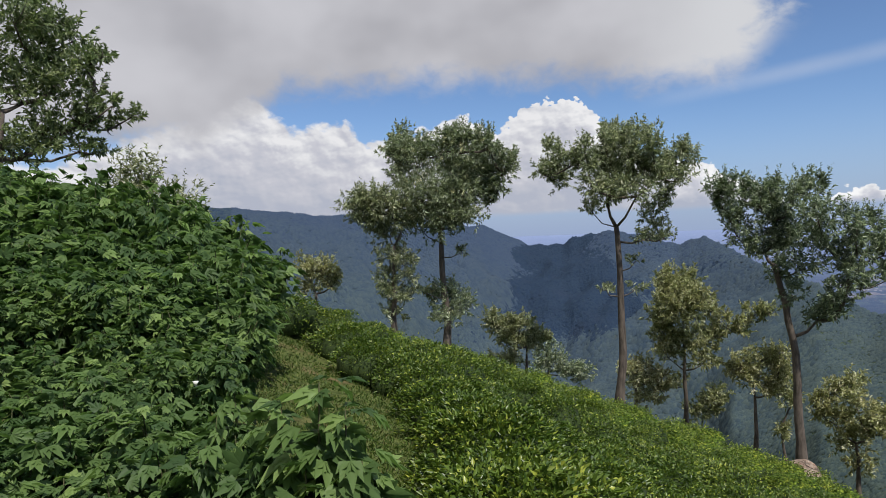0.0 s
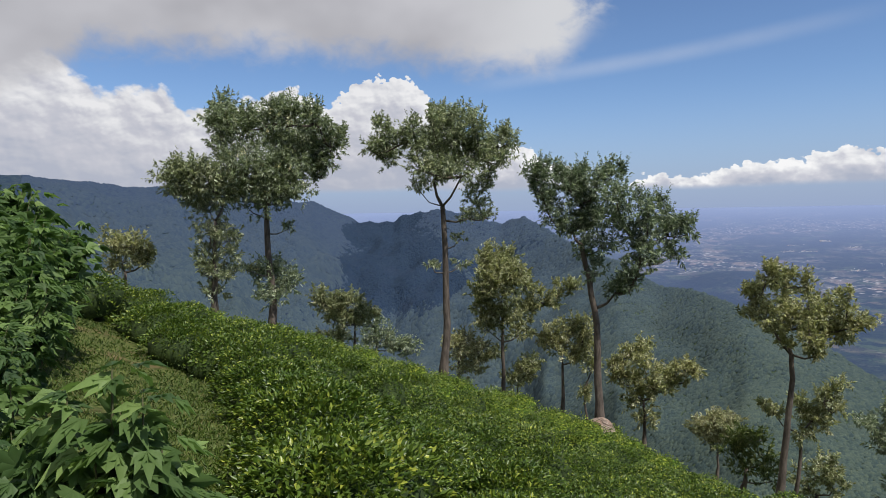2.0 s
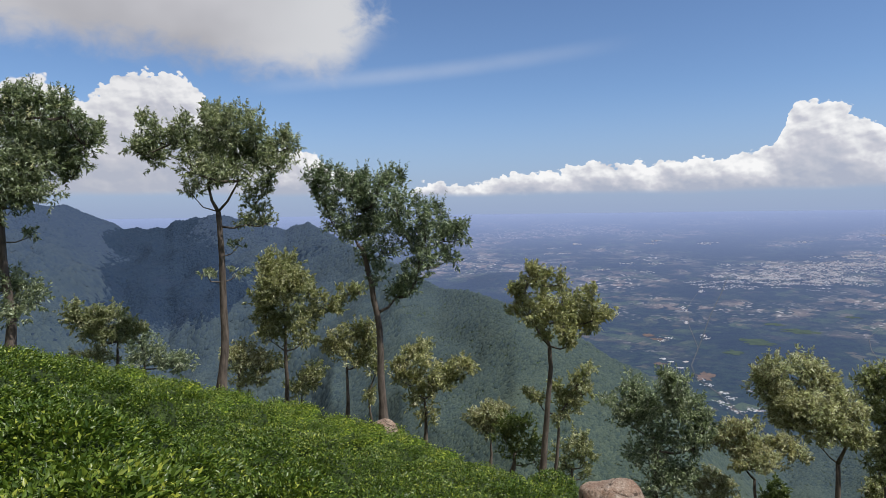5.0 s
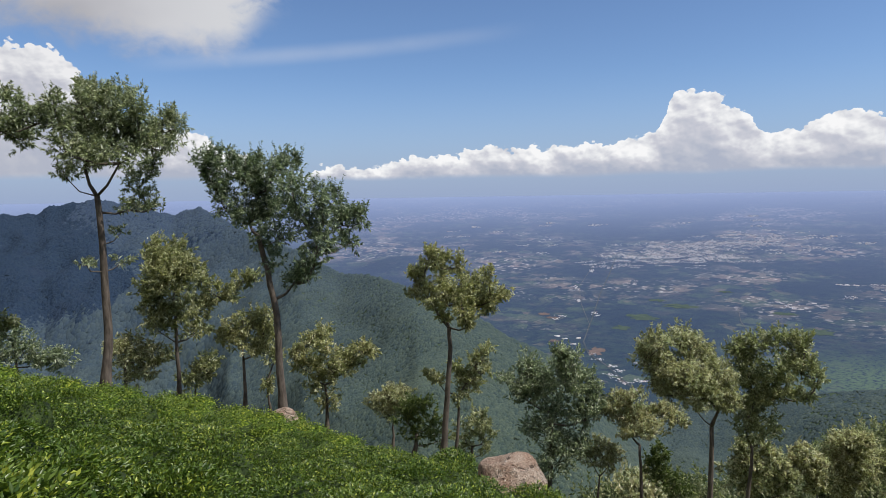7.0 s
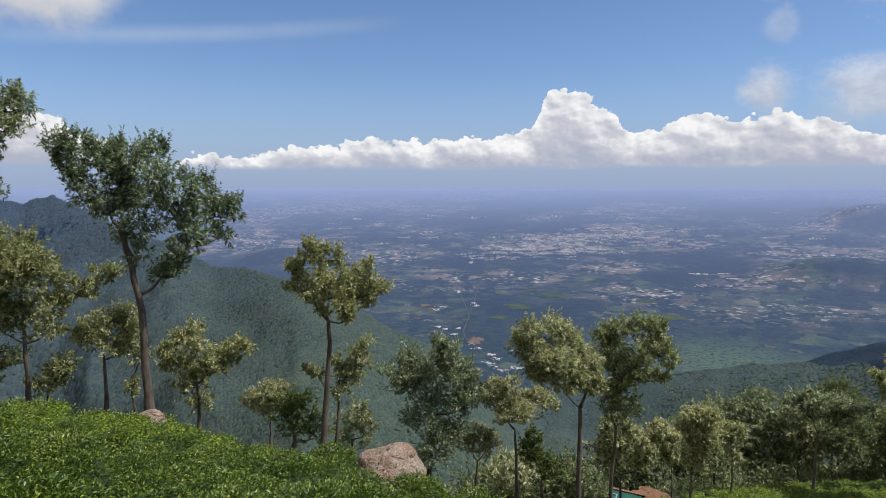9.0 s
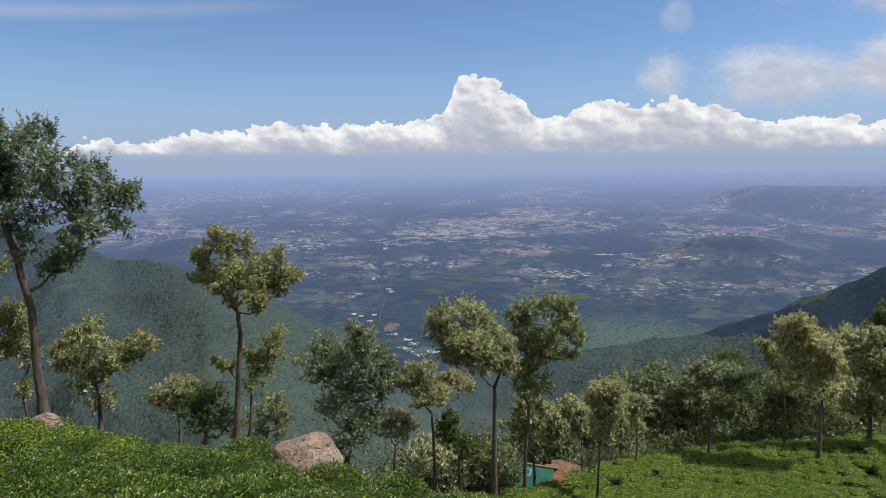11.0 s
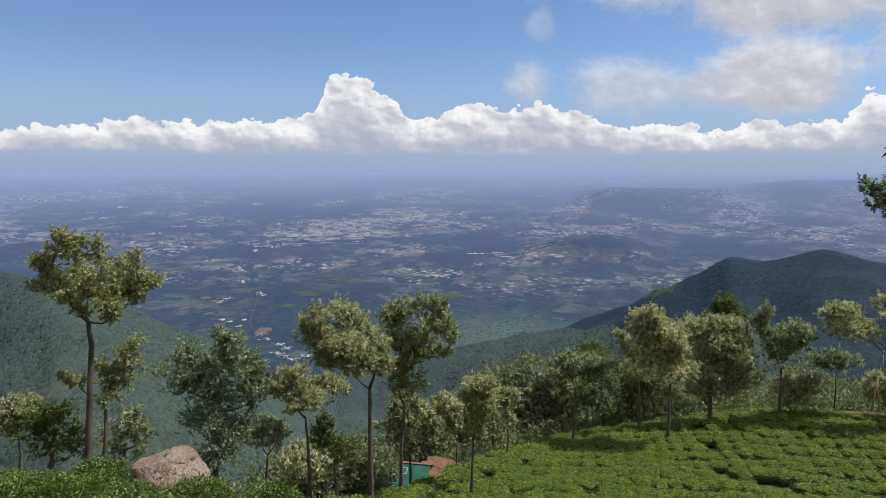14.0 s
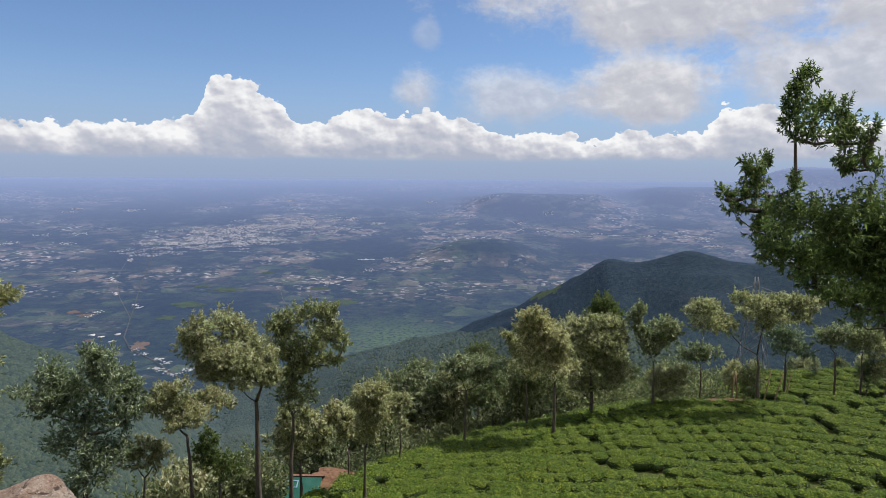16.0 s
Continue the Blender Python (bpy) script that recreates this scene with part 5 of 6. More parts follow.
BUSHES = []
for k in range(8):
    leaves, heart = tea_bush(31 + k, 2500 if k < 5 else 5200, 0.063, 0.029, 0.72)
    root = new("tea_bush")
    tagged(root, "low plucked tea bush with glossy young leaves", "tea bush", "tea bushes")
    under(mesh_object("foliage", *leaves, M_TEA), root)
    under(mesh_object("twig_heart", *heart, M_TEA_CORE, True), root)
    root.location = spot(-14 + 5 * k, 14.2) if k < 5 else spot(5 + 7 * (k - 5), 7.6)
    BUSHES.append(root)
rng = np.random.default_rng(8)
near_bushes, far_at = [], []
for i in range(-6, 26):
    for j in range(-26, 30):
        # rows run along the brow, every third one with a wider furrow beside it
        u = i * 1.30 + 0.42 * (i // 3) + rng.normal() * 0.07 + 0.22 * math.sin(j * 0.33 + i * 0.7) + 0.3 * math.sin(j * 0.11)
        w = (j + 0.5 * (i % 2)) * 1.20 + rng.normal() * 0.14 + 0.5 * math.sin(i * 1.7)
        x, y = u * 0.85 + w * 0.52, u * 0.52 - w * 0.85
        az_b, r_b = math.degrees(math.atan2(x, y)), math.hypot(x, y)
        if -16 < az_b < 64 and r_b > 3.2 and tea_here(az_b, r_b) and rng.uniform() > 0.07:
            (near_bushes if r_b < 17.5 and len(near_bushes) < 285 else far_at).append((x, y))
# bushes that overhang the path
for b, r_b in ((6.0, 4.2), (4.0, 5.1), (3.0, 6.0), (1.8, 7.0), (1.0, 8.0), (-0.6, 9.1), (-3.4, 10.6), (-7.5, 12.0)):
    x, y = r_b * math.sin(radians(b)), r_b * math.cos(radians(b))
    if min(math.hypot(x - u, y - w) for u, w in near_bushes) > 0.75:
        near_bushes.append((x, y))
# the lower field: beds along the contour
for i in range(42):
    for j in range(130):
        r_b = 16 + i * 1.30 + rng.normal() * 0.07
        az_b = 64 + math.degrees((j + 0.5 * (i % 2)) * 0.92 / r_b)
        r_b += 0.7 * math.sin(az_b * 0.16 + i * 0.12) + 0.25 * math.sin(az_b * 0.55 + i * 0.9)
        if az_b < 124 and tea_here(az_b, r_b) and rng.uniform() > 0.05 + 0.5 * (value_noise(np.array([az_b * 0.9]), np.array([i * 3.0]))[0] > 0.9):
            far_at.append((r_b * math.sin(radians(az_b)), r_b * math.cos(radians(az_b))))
for x, y in near_bushes:
    kind = BUSHES[int(rng.integers(0, 5))] if math.hypot(x, y) > 9.5 else BUSHES[int(rng.integers(5, 8))]
    one = copy_thing(kind, Matrix.Translation((x, y, ground_z(x, y) - 0.03 + rng.normal() * 0.03)) @ pose(0, 0, 0, float(rng.normal() * 3), float(rng.normal() * 3 + 10), float(rng.uniform(0, 360)) * 0))
    one.rotation_euler.z = float(rng.uniform(0, 6.28))
    s = float(rng.uniform(0.88, 1.12))
    one.scale = (s, s, float(rng.uniform(0.84, 1.10)))
# the rest of the tea: past counting
def tea_table(seed, n, leaf, width):
    """A bush seen from afar: a closed, uneven table of leaves with loose leaves standing off it."""
    (lv, lf), _ = tea_bush(seed, n, leaf, width, 0.66)
    rings = [(0.52, 0.0), (0.86, 0.2), (0.96, 0.46), (0.84, 0.72), (0.58, 0.89), (0.28, 0.96)]
    v, f, m = [], [], 12
    rng = np.random.default_rng(seed)
    for k, (s, z) in enumerate(rings):
        for a in range(m):
            w = 2 * math.pi * a / m
            e = 0.66 * s * (1 + 0.12 * math.sin(w * 3 + seed) + 0.08 * math.sin(w * 7) + rng.normal() * 0.045)
            v.append((e * math.cos(w), e * math.sin(w), BUSH * (z + rng.normal() * 0.035 * (k > 0))))
    for k in range(len(rings) - 1):
        for a in range(m):
            b = (a + 1) % m
            f += [(k * m + a, k * m + b, k * m + m + b), (k * m + a, k * m + m + b, k * m + m + a)]
    v.append((0, 0, BUSH * 0.97))
    f += [((len(rings) - 1) * m + a, (len(rings) - 1) * m + (a + 1) % m, len(rings) * m) for a in range(m)]
    return (lv, lf), (np.array(v), np.array(f))


templates = [tea_table(61 + k, 620, 0.070, 0.032) for k in range(5)]
far_templates = [tea_table(71 + k, 260, 0.085, 0.045) for k in range(5)]
leafy, hearts = [], []
for x, y in far_at:
    (lv, lf), (hv, hf) = (templates if math.hypot(x, y) < 29 else far_templates)[int(rng.integers(0, 5))]
    w = (-1.02 if math.atan2(x, y) < 1.117 else -math.atan2(x, y)) + float(rng.normal() * 0.12)
    rot = np.array([[math.cos(w), -math.sin(w), 0], [math.sin(w), math.cos(w), 0], [0, 0, 1]]).T
    s = np.array([1.22, 0.93, float(rng.uniform(0.84, 1.06))]) * float(rng.uniform(0.92, 1.06)) * (1.12 if math.hypot(x, y) > 50 else 1.0)
    at = np.array([x, y, ground_z(x, y) - 0.03])
    leafy.append(((lv * s) @ rot + at, lf))
    hearts.append(((hv * s) @ rot + at, hf))
lv, lf = join(leafy)
hv, hf = join(hearts)
shaded_sides = np.arange(len(hearts[0][1])) < 72        # sides below the plucked table: twig colour, dark for shade between the beds
slots = np.concatenate([np.zeros(len(lf), int), np.tile(np.where(shaded_sides, 2, 1), len(hearts))])
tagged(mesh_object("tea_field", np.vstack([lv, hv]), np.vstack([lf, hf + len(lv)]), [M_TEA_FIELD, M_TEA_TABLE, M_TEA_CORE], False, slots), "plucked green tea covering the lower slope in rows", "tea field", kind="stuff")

# ---- shrub bank: wild sunflower with lobed leaves ----
FINGERS = [(-0.95, 0.62), (-0.5, 0.84), (0.0, 1.2), (0.5, 0.84), (0.95, 0.62)]


def lobed_leaves(rng, at, way, length):
    """Drooping leaves cut into five pointed fingers, folded along the middle of each."""
    n, m = len(at), len(FINGERS)
    way = unit(way)
    side = unit(np.cross(way, unit(rng.normal(size=(n, 3)) * 0.85 + [0, 0, 1.5])))
    up = np.cross(side, way)
    ln = (length * rng.uniform(0.55, 1.2, n))[:, None]
    sag = rng.uniform(0.15, 0.6, (n, 1))
    v = [at]
    for turn, reach in FINGERS:
        d = way * math.cos(turn) + side * math.sin(turn)
        across = side * math.cos(turn) - way * math.sin(turn)
        heart = at + ln * reach * (d * 0.5 - up * sag * 0.2)
        v += [heart + ln * (across * 0.21 + up * 0.05), at + ln * reach * (d - up * sag), heart - ln * (across * 0.21 - up * 0.05)]
    v = np.stack(v, 1).reshape(-1, 3)
    tri = []
    for k in range(m):
        tri += [(0, 3 * k + 2, 3 * k + 1), (0, 3 * k + 3, 3 * k + 2)]
    f = (np.arange(n)[:, None, None] * (3 * m + 1) + np.array(tri)[None]).reshape(-1, 3)
    return v, f


def weed(seed, tall, spread, stems, leaf):
    rng = np.random.default_rng(seed)
    root = new("wild_sunflower")
    tagged(root, "leafy green wild sunflower shrub with lobed leaves", "shrub", "shrubs on the bank")
    at, way = [], []
    for _ in range(stems):
        th, out = rng.uniform(0, 6.28), rng.uniform(0.05, 1.0) ** 0.6 * spread
        p0 = Vector((math.cos(th) * out * 0.35, math.sin(th) * out * 0.35, -0.1))
        h = tall * rng.uniform(0.62, 1.05) * (1 - 0.25 * out / spread)
        p2 = Vector((math.cos(th) * out, math.sin(th) * out, h))
        p1 = p0.lerp(p2, 0.5) + Vector((0, 0, 0.12 * tall))
        under(mesh_object("stem", *tube([p0, p0.lerp(p1, 0.6), p1, p1.lerp(p2, 0.6), p2], [0.014, 0.012, 0.010, 0.007, 0.003], 4), M_STEM, True), root)
        k = int(rng.integers(30, 40))
        for q in range(k):
            s = 0.15 + 0.88 * (q / k) ** 0.75
            a = q * 2.4 + th
            p = p0.lerp(p1, s * 2) if s < 0.5 else p1.lerp(p2, min(s * 2 - 1, 1))
            jog = 0.0 if q % 2 else 0.14
            at.append(p + Vector((math.cos(a) * jog, math.sin(a) * jog, rng.normal() * 0.04)))
            way.append((math.cos(a), math.sin(a), -0.38 + 1.5 * max(s - 0.7, 0) + rng.normal() * 0.25))
    for _ in range(1 if seed == 203 else 0):
        a = rng.uniform(0, 6.28)
        q = Vector((math.cos(a) * spread * 0.7, math.sin(a) * spread * 0.7, tall * 0.86))
        petals = tube([q, q + Vector((0, 0, -0.03)), q + Vector((0.01, 0, -0.07))], [0.032, 0.014, 0.006], 8)
        under(mesh_object("flower", *petals, M_PETAL, True), root, "white trumpet flower")
    at, way = np.array([tuple(p) for p in at]), np.array(way)
    shape = lobed_leaves(rng, at, way, leaf)
    under(mesh_object("foliage", *shape, M_WEED), root)
    return root


SHRUBS = [weed(201 + k, 1.5, (0.20, 0.55, 0.60, 0.55)[k], (8, 24, 26, 24)[k], 0.145) for k in range(4)] + [weed(205 + k, 1.5, 0.8, 30, 0.135) for k in range(5)]
rng = np.random.default_rng(12)
# bearing, distance, height of the tops as an elevation from the eye
spots = [(-12.4, 2.75, -9.6), (-36, 2.6, -17), (-30, 2.5, -18.5), (-24.5, 2.6, -17.5), (-9.8, 2.65, -12.0), (-38, 3.1, -12), (-32, 3.1, -13), (-26.5, 3.1, -13.5), (-15.2, 2.8, -12.0), (-21.5, 3.1, -13), (-20.0, 2.6, -17.5), (-35, 3.8, -9),
         (-17.5, 3.2, -10.5), (-29, 3.8, -10), (-24, 3.9, -9.5), (-40, 4.0, -7.5)]
close = len(spots)
for ring, dist in enumerate((4.6, 5.4, 6.2, 7.0, 7.8, 8.6, 9.4, 10.2, 11.0, 11.8)):
    lo, hi = -43.0, -14.0 - math.degrees(0.78 / dist)
    count = int((hi - lo) / math.degrees(0.85 / dist)) + 1
    for q in range(count):
        b = lo + (hi - lo) * (q + 0.5 * (ring % 2)) / (count - 0.5)
        skyline = float(table(b + math.degrees(0.55 / dist), (-44, 8), (-34, 7.4), (-25, 7.2), (-22.8, 6.3), (-19.7, 5.7), (-18.4, 4.9), (-16.7, 3.2), (-14.9, 1.0), (-13.5, -1.1), (-12.8, -6.3)))
        nearer = float(np.interp(dist, [3, 4.6, 5.4, 6.2, 7.0, 7.8, 8.6, 9.4, 10.2, 11.0, 11.8], [-14, -8.0, -6.0, -4.0, -2.0, -0.2, 1.8, 3.6, 5.2, 6.6, 7.6])) + float(rng.normal() * 0.5)
        spots.append((b, dist + float(rng.normal() * 0.15), min(nearer + (b + 27) * -0.08, skyline)))
for k, (b, dist, top_e) in enumerate(spots):
    kind = SHRUBS[k % 4] if k < close else SHRUBS[4 + (k - close) % 5]
    fresh = k < 4 or close <= k < close + 5
    foot = spot(b, dist)
    tall = max(EYE + dist * math.tan(radians(top_e)) - foot.z, 0.6)
    s = min(max(tall / 1.5, 0.6), 1.15)
    one = kind if fresh else copy_thing(kind, Matrix())
    one.matrix_basis = Matrix.Translation((foot.x, foot.y, foot.z + min(0.0, tall - 1.5 * s))) @ pose(0, 0, 0, 0, 0, float(rng.uniform(0, 360)))
    one.scale = (s, s, tall / 1.5)
tree("feathery_shrub", spot(-24.6, 13.0), [(0, 0.9)], [(0, 2.1, 0.45, 0.5), (-0.4, 1.6, 0.6, 0.55), (0.5, 1.6, 0.6, 0.55)], 0.05, M_OAK, "feathery pale green shrub behind the bank", 91, 0.12, 0.03, 3500, 4, category="shrub")

# ---- grass on the path ----
rng = np.random.default_rng(15)
n = 40000
az_g, r_g = rng.uniform(-17, 12, n), rng.uniform(2.6, 15.5, n)
gx0, gy0 = r_g * np.sin(np.radians(az_g)), r_g * np.cos(np.radians(az_g))
edge = np.interp(r_g, [2.5, 4.5, 6.0, 7.5, 9.5, 11.0, 16.0], [18, 4.0, -1.0, -1.6, -3.0, -9.0, -12.5])
ok = (az_g < edge + 6) & (value_noise(gx0 * 1.7, gy0 * 1.7, 3) > 0.22)
az_g, r_g = az_g[ok], r_g[ok]
gx, gy = r_g * np.sin(np.radians(az_g)), r_g * np.cos(np.radians(az_g))
gp = np.stack([gx, gy, land(gx, gy) - 0.01], 1)
way = rng.normal(size=gp.shape) * 0.45 + [0, 0, 1]
tagged(mesh_object("grass", *blades(rng, gp, way, 0.065, 0.010, 0.5), M_GRASS), "thin dry-tipped grass on the footpath", "grass", kind="stuff")


# ---- boulders ----
def boulder(at, sx, sy, sz, seed, label, turn=0.0):
    bm = bmesh.new()
    bmesh.ops.create_icosphere(bm, subdivisions=4, radius=1.0)
    for v in bm.verts:
        p = v.co.copy()
        k = 1 + 0.26 * noise.noise(p * 1.3 + Vector((seed, 0, 0))) + 0.10 * noise.noise(p * 2.7 + Vector((0, seed, 0))) + 0.05 * noise.noise(p * 7.0)
        k -= 0.10 * max(0, noise.noise(Vector((p.x * 0.6, p.y * 0.6, p.z * 5 + seed))))
        for a, b, c, d in ((0.7, -0.5, 0.5, 0.78), (-0.6, -0.6, 0.55, 0.80), (0.25, -0.25, 0.93, 0.66), (-0.35, 0.1, 0.93, 0.74), (0.5, -0.75, 0.4, 0.72), (-0.2, -0.8, 0.55, 0.70), (0.85, -0.1, 0.5, 0.80), (-0.9, -0.3, 0.2, 0.85), (0.2, -0.95, 0.2, 0.82)):
            over = p.x * a + p.y * b + p.z * c - d
            if over > 0:
                p -= Vector((a, b, c)) * over * 0.97
        v.co = Vector((p.x * sx, p.y * sy, max(p.z, -0.6) * sz)) * (0.55 + 0.45 * k) * 1.12
    me = bpy.data.meshes.new("boulder")
    bm.to_mesh(me)
    bm.free()
    me.materials.append(M_ROCK)
    for p in me.polygons:
        p.use_smooth = True
    ob = new("boulder", me)
    ob.matrix_world = Matrix.Translation(at) @ pose(0, 0, 0, 0, 0, turn)
    return tagged(ob, label, "rock")


boulder(spot(49.1, 14.6, 0.74), 0.74, 0.62, 0.50, 3.0, "weathered pinkish-brown granite boulder in the tea", -48)
boulder(spot(28.6, 20.8, 0.45), 0.45, 0.4, 0.42, 9.0, "small reddish boulder at the foot of an oak", -28)


# ---- hut with a green sheet roof in the gully ----
def box(bm, cx, cy, cz, sx, sy, sz, m=None):
    q = bmesh.ops.create_cube(bm, size=1.0, matrix=(m or Matrix()) @ Matrix.Translation((cx, cy, cz)) @ Matrix.Diagonal((sx, sy, sz, 1)))
    return q["verts"]


def part(name, bm, mat, parent, label=""):
    me = bpy.data.meshes.new(name)
    bm.to_mesh(me)
    bm.free()
    me.materials.append(mat)
    return under(new(name, me), parent, label)


M_ROOF = plain_material("green_roof_paint", (0.018, 0.105, 0.078), (0.032, 0.145, 0.108), 1.5, 0.5, 0.2)
M_WALL = plain_material("lime_wash", (0.45, 0.40, 0.34), (0.62, 0.57, 0.50), 2.0)
M_BLUE = plain_material("blue_paint", (0.20, 0.34, 0.46), (0.28, 0.42, 0.52), 3.0)
M_RED = plain_material("red_oxide_paint", (0.20, 0.09, 0.06), (0.30, 0.15, 0.11), 3.0)
M_STEEL = plain_material("galvanised_steel", (0.16, 0.17, 0.18), (0.28, 0.29, 0.30), 6.0, 0.5)
M_TIMBER = plain_material("weathered_timber", (0.18, 0.12, 0.07), (0.32, 0.23, 0.14), 6.0)


def hut(az, r, roof_el):
    root = new("hut")
    p = spot(az, r)
    ridge = EYE + r * math.tan(radians(roof_el))
    root.matrix_world = Matrix.Translation((p.x, p.y, ridge - 3.0)) @ pose(0, 0, 0, 0, 0, -az - 14)
    root.scale = (0.82, 0.82, 0.9)
    tagged(root, "small hut with green sheet-metal roof in the gully", "hut")
    for name, cx, cy, sx, sy in (("wall", 0, -1.5, 3.6, 0.15), ("wall", 0, 1.5, 3.6, 0.15), ("wall", -1.8, 0, 0.15, 2.85), ("wall", 1.8, 0, 0.15, 2.85)):
        bm = bmesh.new()
        box(bm, cx, cy, 0.6, sx, sy, 3.0)
        part(name, bm, M_WALL, root)
    for side in (-1, 1):
        tilt = Matrix.Translation((0, 0, 3.0)) @ Matrix.Rotation(radians(-24 * side), 4, "X")
        for k in range(12):
            bm = bmesh.new()
            box(bm, -2.2 + k * 0.4, side * 1.05, 0.0, 0.40, 2.2, 0.03, tilt)
            bmesh.ops.bevel(bm, geom=bm.edges[:], offset=0.012, segments=1, affect="EDGES")
            part("roof_sheet", bm, M_ROOF, root)
    bm = bmesh.new()
    box(bm, 0, 0, 3.02, 4.9, 0.25, 0.06)
    part("ridge_cap", bm, M_RED, root, "rust-red ridge cap")
    tilt = Matrix.Translation((0, 0, 3.0)) @ Matrix.Rotation(radians(24), 4, "X")
    for cx, cy, sx, sy in ((0.2, -0.5, 0.9, 0.08), (0.2, -1.1, 0.9, 0.08), (-0.21, -0.8, 0.08, 0.52), (0.61, -0.8, 0.08, 0.52)):
        bm = bmesh.new()
        box(bm, cx, cy, 0.04, sx, sy, 0.05, tilt)
        part("skylight_frame", bm, M_BLUE, root, "pale blue skylight frame")
    bm = bmesh.new()
    box(bm, 0.9, -1.6, 0.3, 0.8, 0.06, 1.9)
    part("door", bm, M_TIMBER, root)
    return root


hut(68.3, 41.0, -24.5)

# cut bank of red soil behind the hut
bm = bmesh.new()
bmesh.ops.create_icosphere(bm, subdivisions=4, radius=1.0)
for v in bm.verts:
    q = v.co * (1 + 0.3 * noise.noise(v.co * 1.7) + 0.12 * noise.noise(v.co * 5))
    v.co = Vector((q.x * 1.6, q.y * 1.6, q.z * 0.55))
me = bpy.data.meshes.new("soil_bank")
bm.to_mesh(me)
bm.free()
me.materials.append(M_SOIL)
bank_ob = new("soil_bank", me)
bp = spot(72.3, 42.0)
bank_ob.matrix_world = Matrix.Translation((bp.x, bp.y, EYE + 42.0 * math.tan(radians(-25.6)))) @ pose(0, 0, 0, 0, 12, -70)
tagged(bank_ob, "bare red earth bank cut beside the hut", "bank")


# ---- lattice pylon and timber props behind the tea ----
def bar(a, b, w):
    return tube([a, b], [w, w], 4)


def pylon(az, r, top_el):
    root = new("pylon")
    p = spot(az, r)
    h = EYE + r * math.tan(radians(top_el)) - p.z
    root.matrix_world = Matrix.Translation(p) @ pose(0, 0, 0, 0, 0, -az + 12)
    tagged(root, "grey lattice steel power pylon behind the tea", "pylon")
    half = lambda z: 1.5 * (1 - z / h) ** 1.15 + 0.12
    for sx, sy in ((1, 1), (1, -1), (-1, 1), (-1, -1)):
        pts = [(sx * half(z), sy * half(z), z) for z in np.linspace(-0.4, h, 7)]
        under(mesh_object("leg", *tube(pts, [0.045] * 7, 4), M_STEEL), root)
    levels = [h * q for q in (0.0, 0.2, 0.37, 0.52, 0.65, 0.77, 0.88, 0.97)]
    for z0, z1 in zip(levels, levels[1:]):
        for k in range(4):
            c = ((1, 1), (1, -1), (-1, -1), (-1, 1))
            a, b = c[k], c[(k + 1) % 4]
            p0, p1 = (a[0] * half(z0), a[1] * half(z0), z0), (b[0] * half(z1), b[1] * half(z1), z1)
            q0, q1 = (b[0] * half(z0), b[1] * half(z0), z0), (a[0] * half(z1), a[1] * half(z1), z1)
            under(mesh_object("brace", *bar(p0, p1, 0.02), M_STEEL), root)
            under(mesh_object("brace", *bar(q0, q1, 0.02), M_STEEL), root)
    for z in (0.72, 0.86):
        under(mesh_object("cross_arm", *join([bar((-2.0, 0, z * h), (2.0, 0, z * h), 0.05), bar((-2.0, 0, z * h), (0, 0, z * h + 0.7), 0.035), bar((2.0, 0, z * h), (0, 0, z * h + 0.7), 0.035)]), M_STEEL), root)
    return root


pylon(107.7, 72.0, -7.6)
for k, (a, r, lean) in enumerate(((106.2, 56, 6), (106.9, 57, -5), (108.6, 56, 9), (109.3, 57, 12), (110.0, 58, 10))):
    p = spot(a, r)
    ob = mesh_object("timber_pole", *tube([(0, 0, -0.3), (0.02, 0, 1.6), (0.0, 0.03, 3.4)], [0.06, 0.055, 0.045], 7), M_TIMBER, True)
    ob.matrix_world = Matrix.Translation(p) @ pose(0, 0, 0, 0, lean, -a)
    tagged(ob, "leaning bare timber pole on the red earth", "pole", "timber poles")
bm = bmesh.new()
bmesh.ops.create_icosphere(bm, subdivisions=3, radius=1.0)
for v in bm.verts:
    q = v.co * (1 + 0.3 * noise.noise(v.co * 1.3))
    v.co = Vector((q.x * 1.3, q.y * 1.9, q.z * 0.28))
me = bpy.data.meshes.new("soil_heap")
bm.to_mesh(me)
bm.free()
me.materials.append(M_SOIL)
heap = new("soil_heap", me)
heap.matrix_world = Matrix.Translation(spot(106.8, 52, 0.35))
tagged(heap, "low heap of orange-red earth at the tea's edge", "soil heap")


# ---- on the plain: the town, hamlets and roads ----
def plain_spot(az, e):
    """Where the line of sight at that elevation meets the plain."""
    rr = np.linspace(900, 4900, 4000)
    zz = plain_z(rr)
    k = int(np.argmin(np.abs(np.degrees(np.arctan2(zz - EYE, rr)) - e)))
    return float(rr[k])


def house_material():
    m, g = material("town_house")
    geo = g.node("ShaderNodeNewGeometry")
    pick = geo.outputs["Random Per Island"]
    col = g.ramp(pick, [(0.0, (0.55, 0.52, 0.50)), (0.35, (0.75, 0.74, 0.74)), (0.6, (0.62, 0.50, 0.42)), (0.75, (0.36, 0.40, 0.48)), (0.9, (0.80, 0.80, 0.82)), (1.0, (0.42, 0.24, 0.17))])
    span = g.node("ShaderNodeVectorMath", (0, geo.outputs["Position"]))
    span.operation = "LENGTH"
    # distant houses fade to blue, the haze being part of their colour
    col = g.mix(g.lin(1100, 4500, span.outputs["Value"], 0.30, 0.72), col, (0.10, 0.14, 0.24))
    g.node("ShaderNodeOutputMaterial", (0, g.node("ShaderNodeBsdfPrincipled", ("Base Color", col), ("Roughness", 0.8))))
    return m


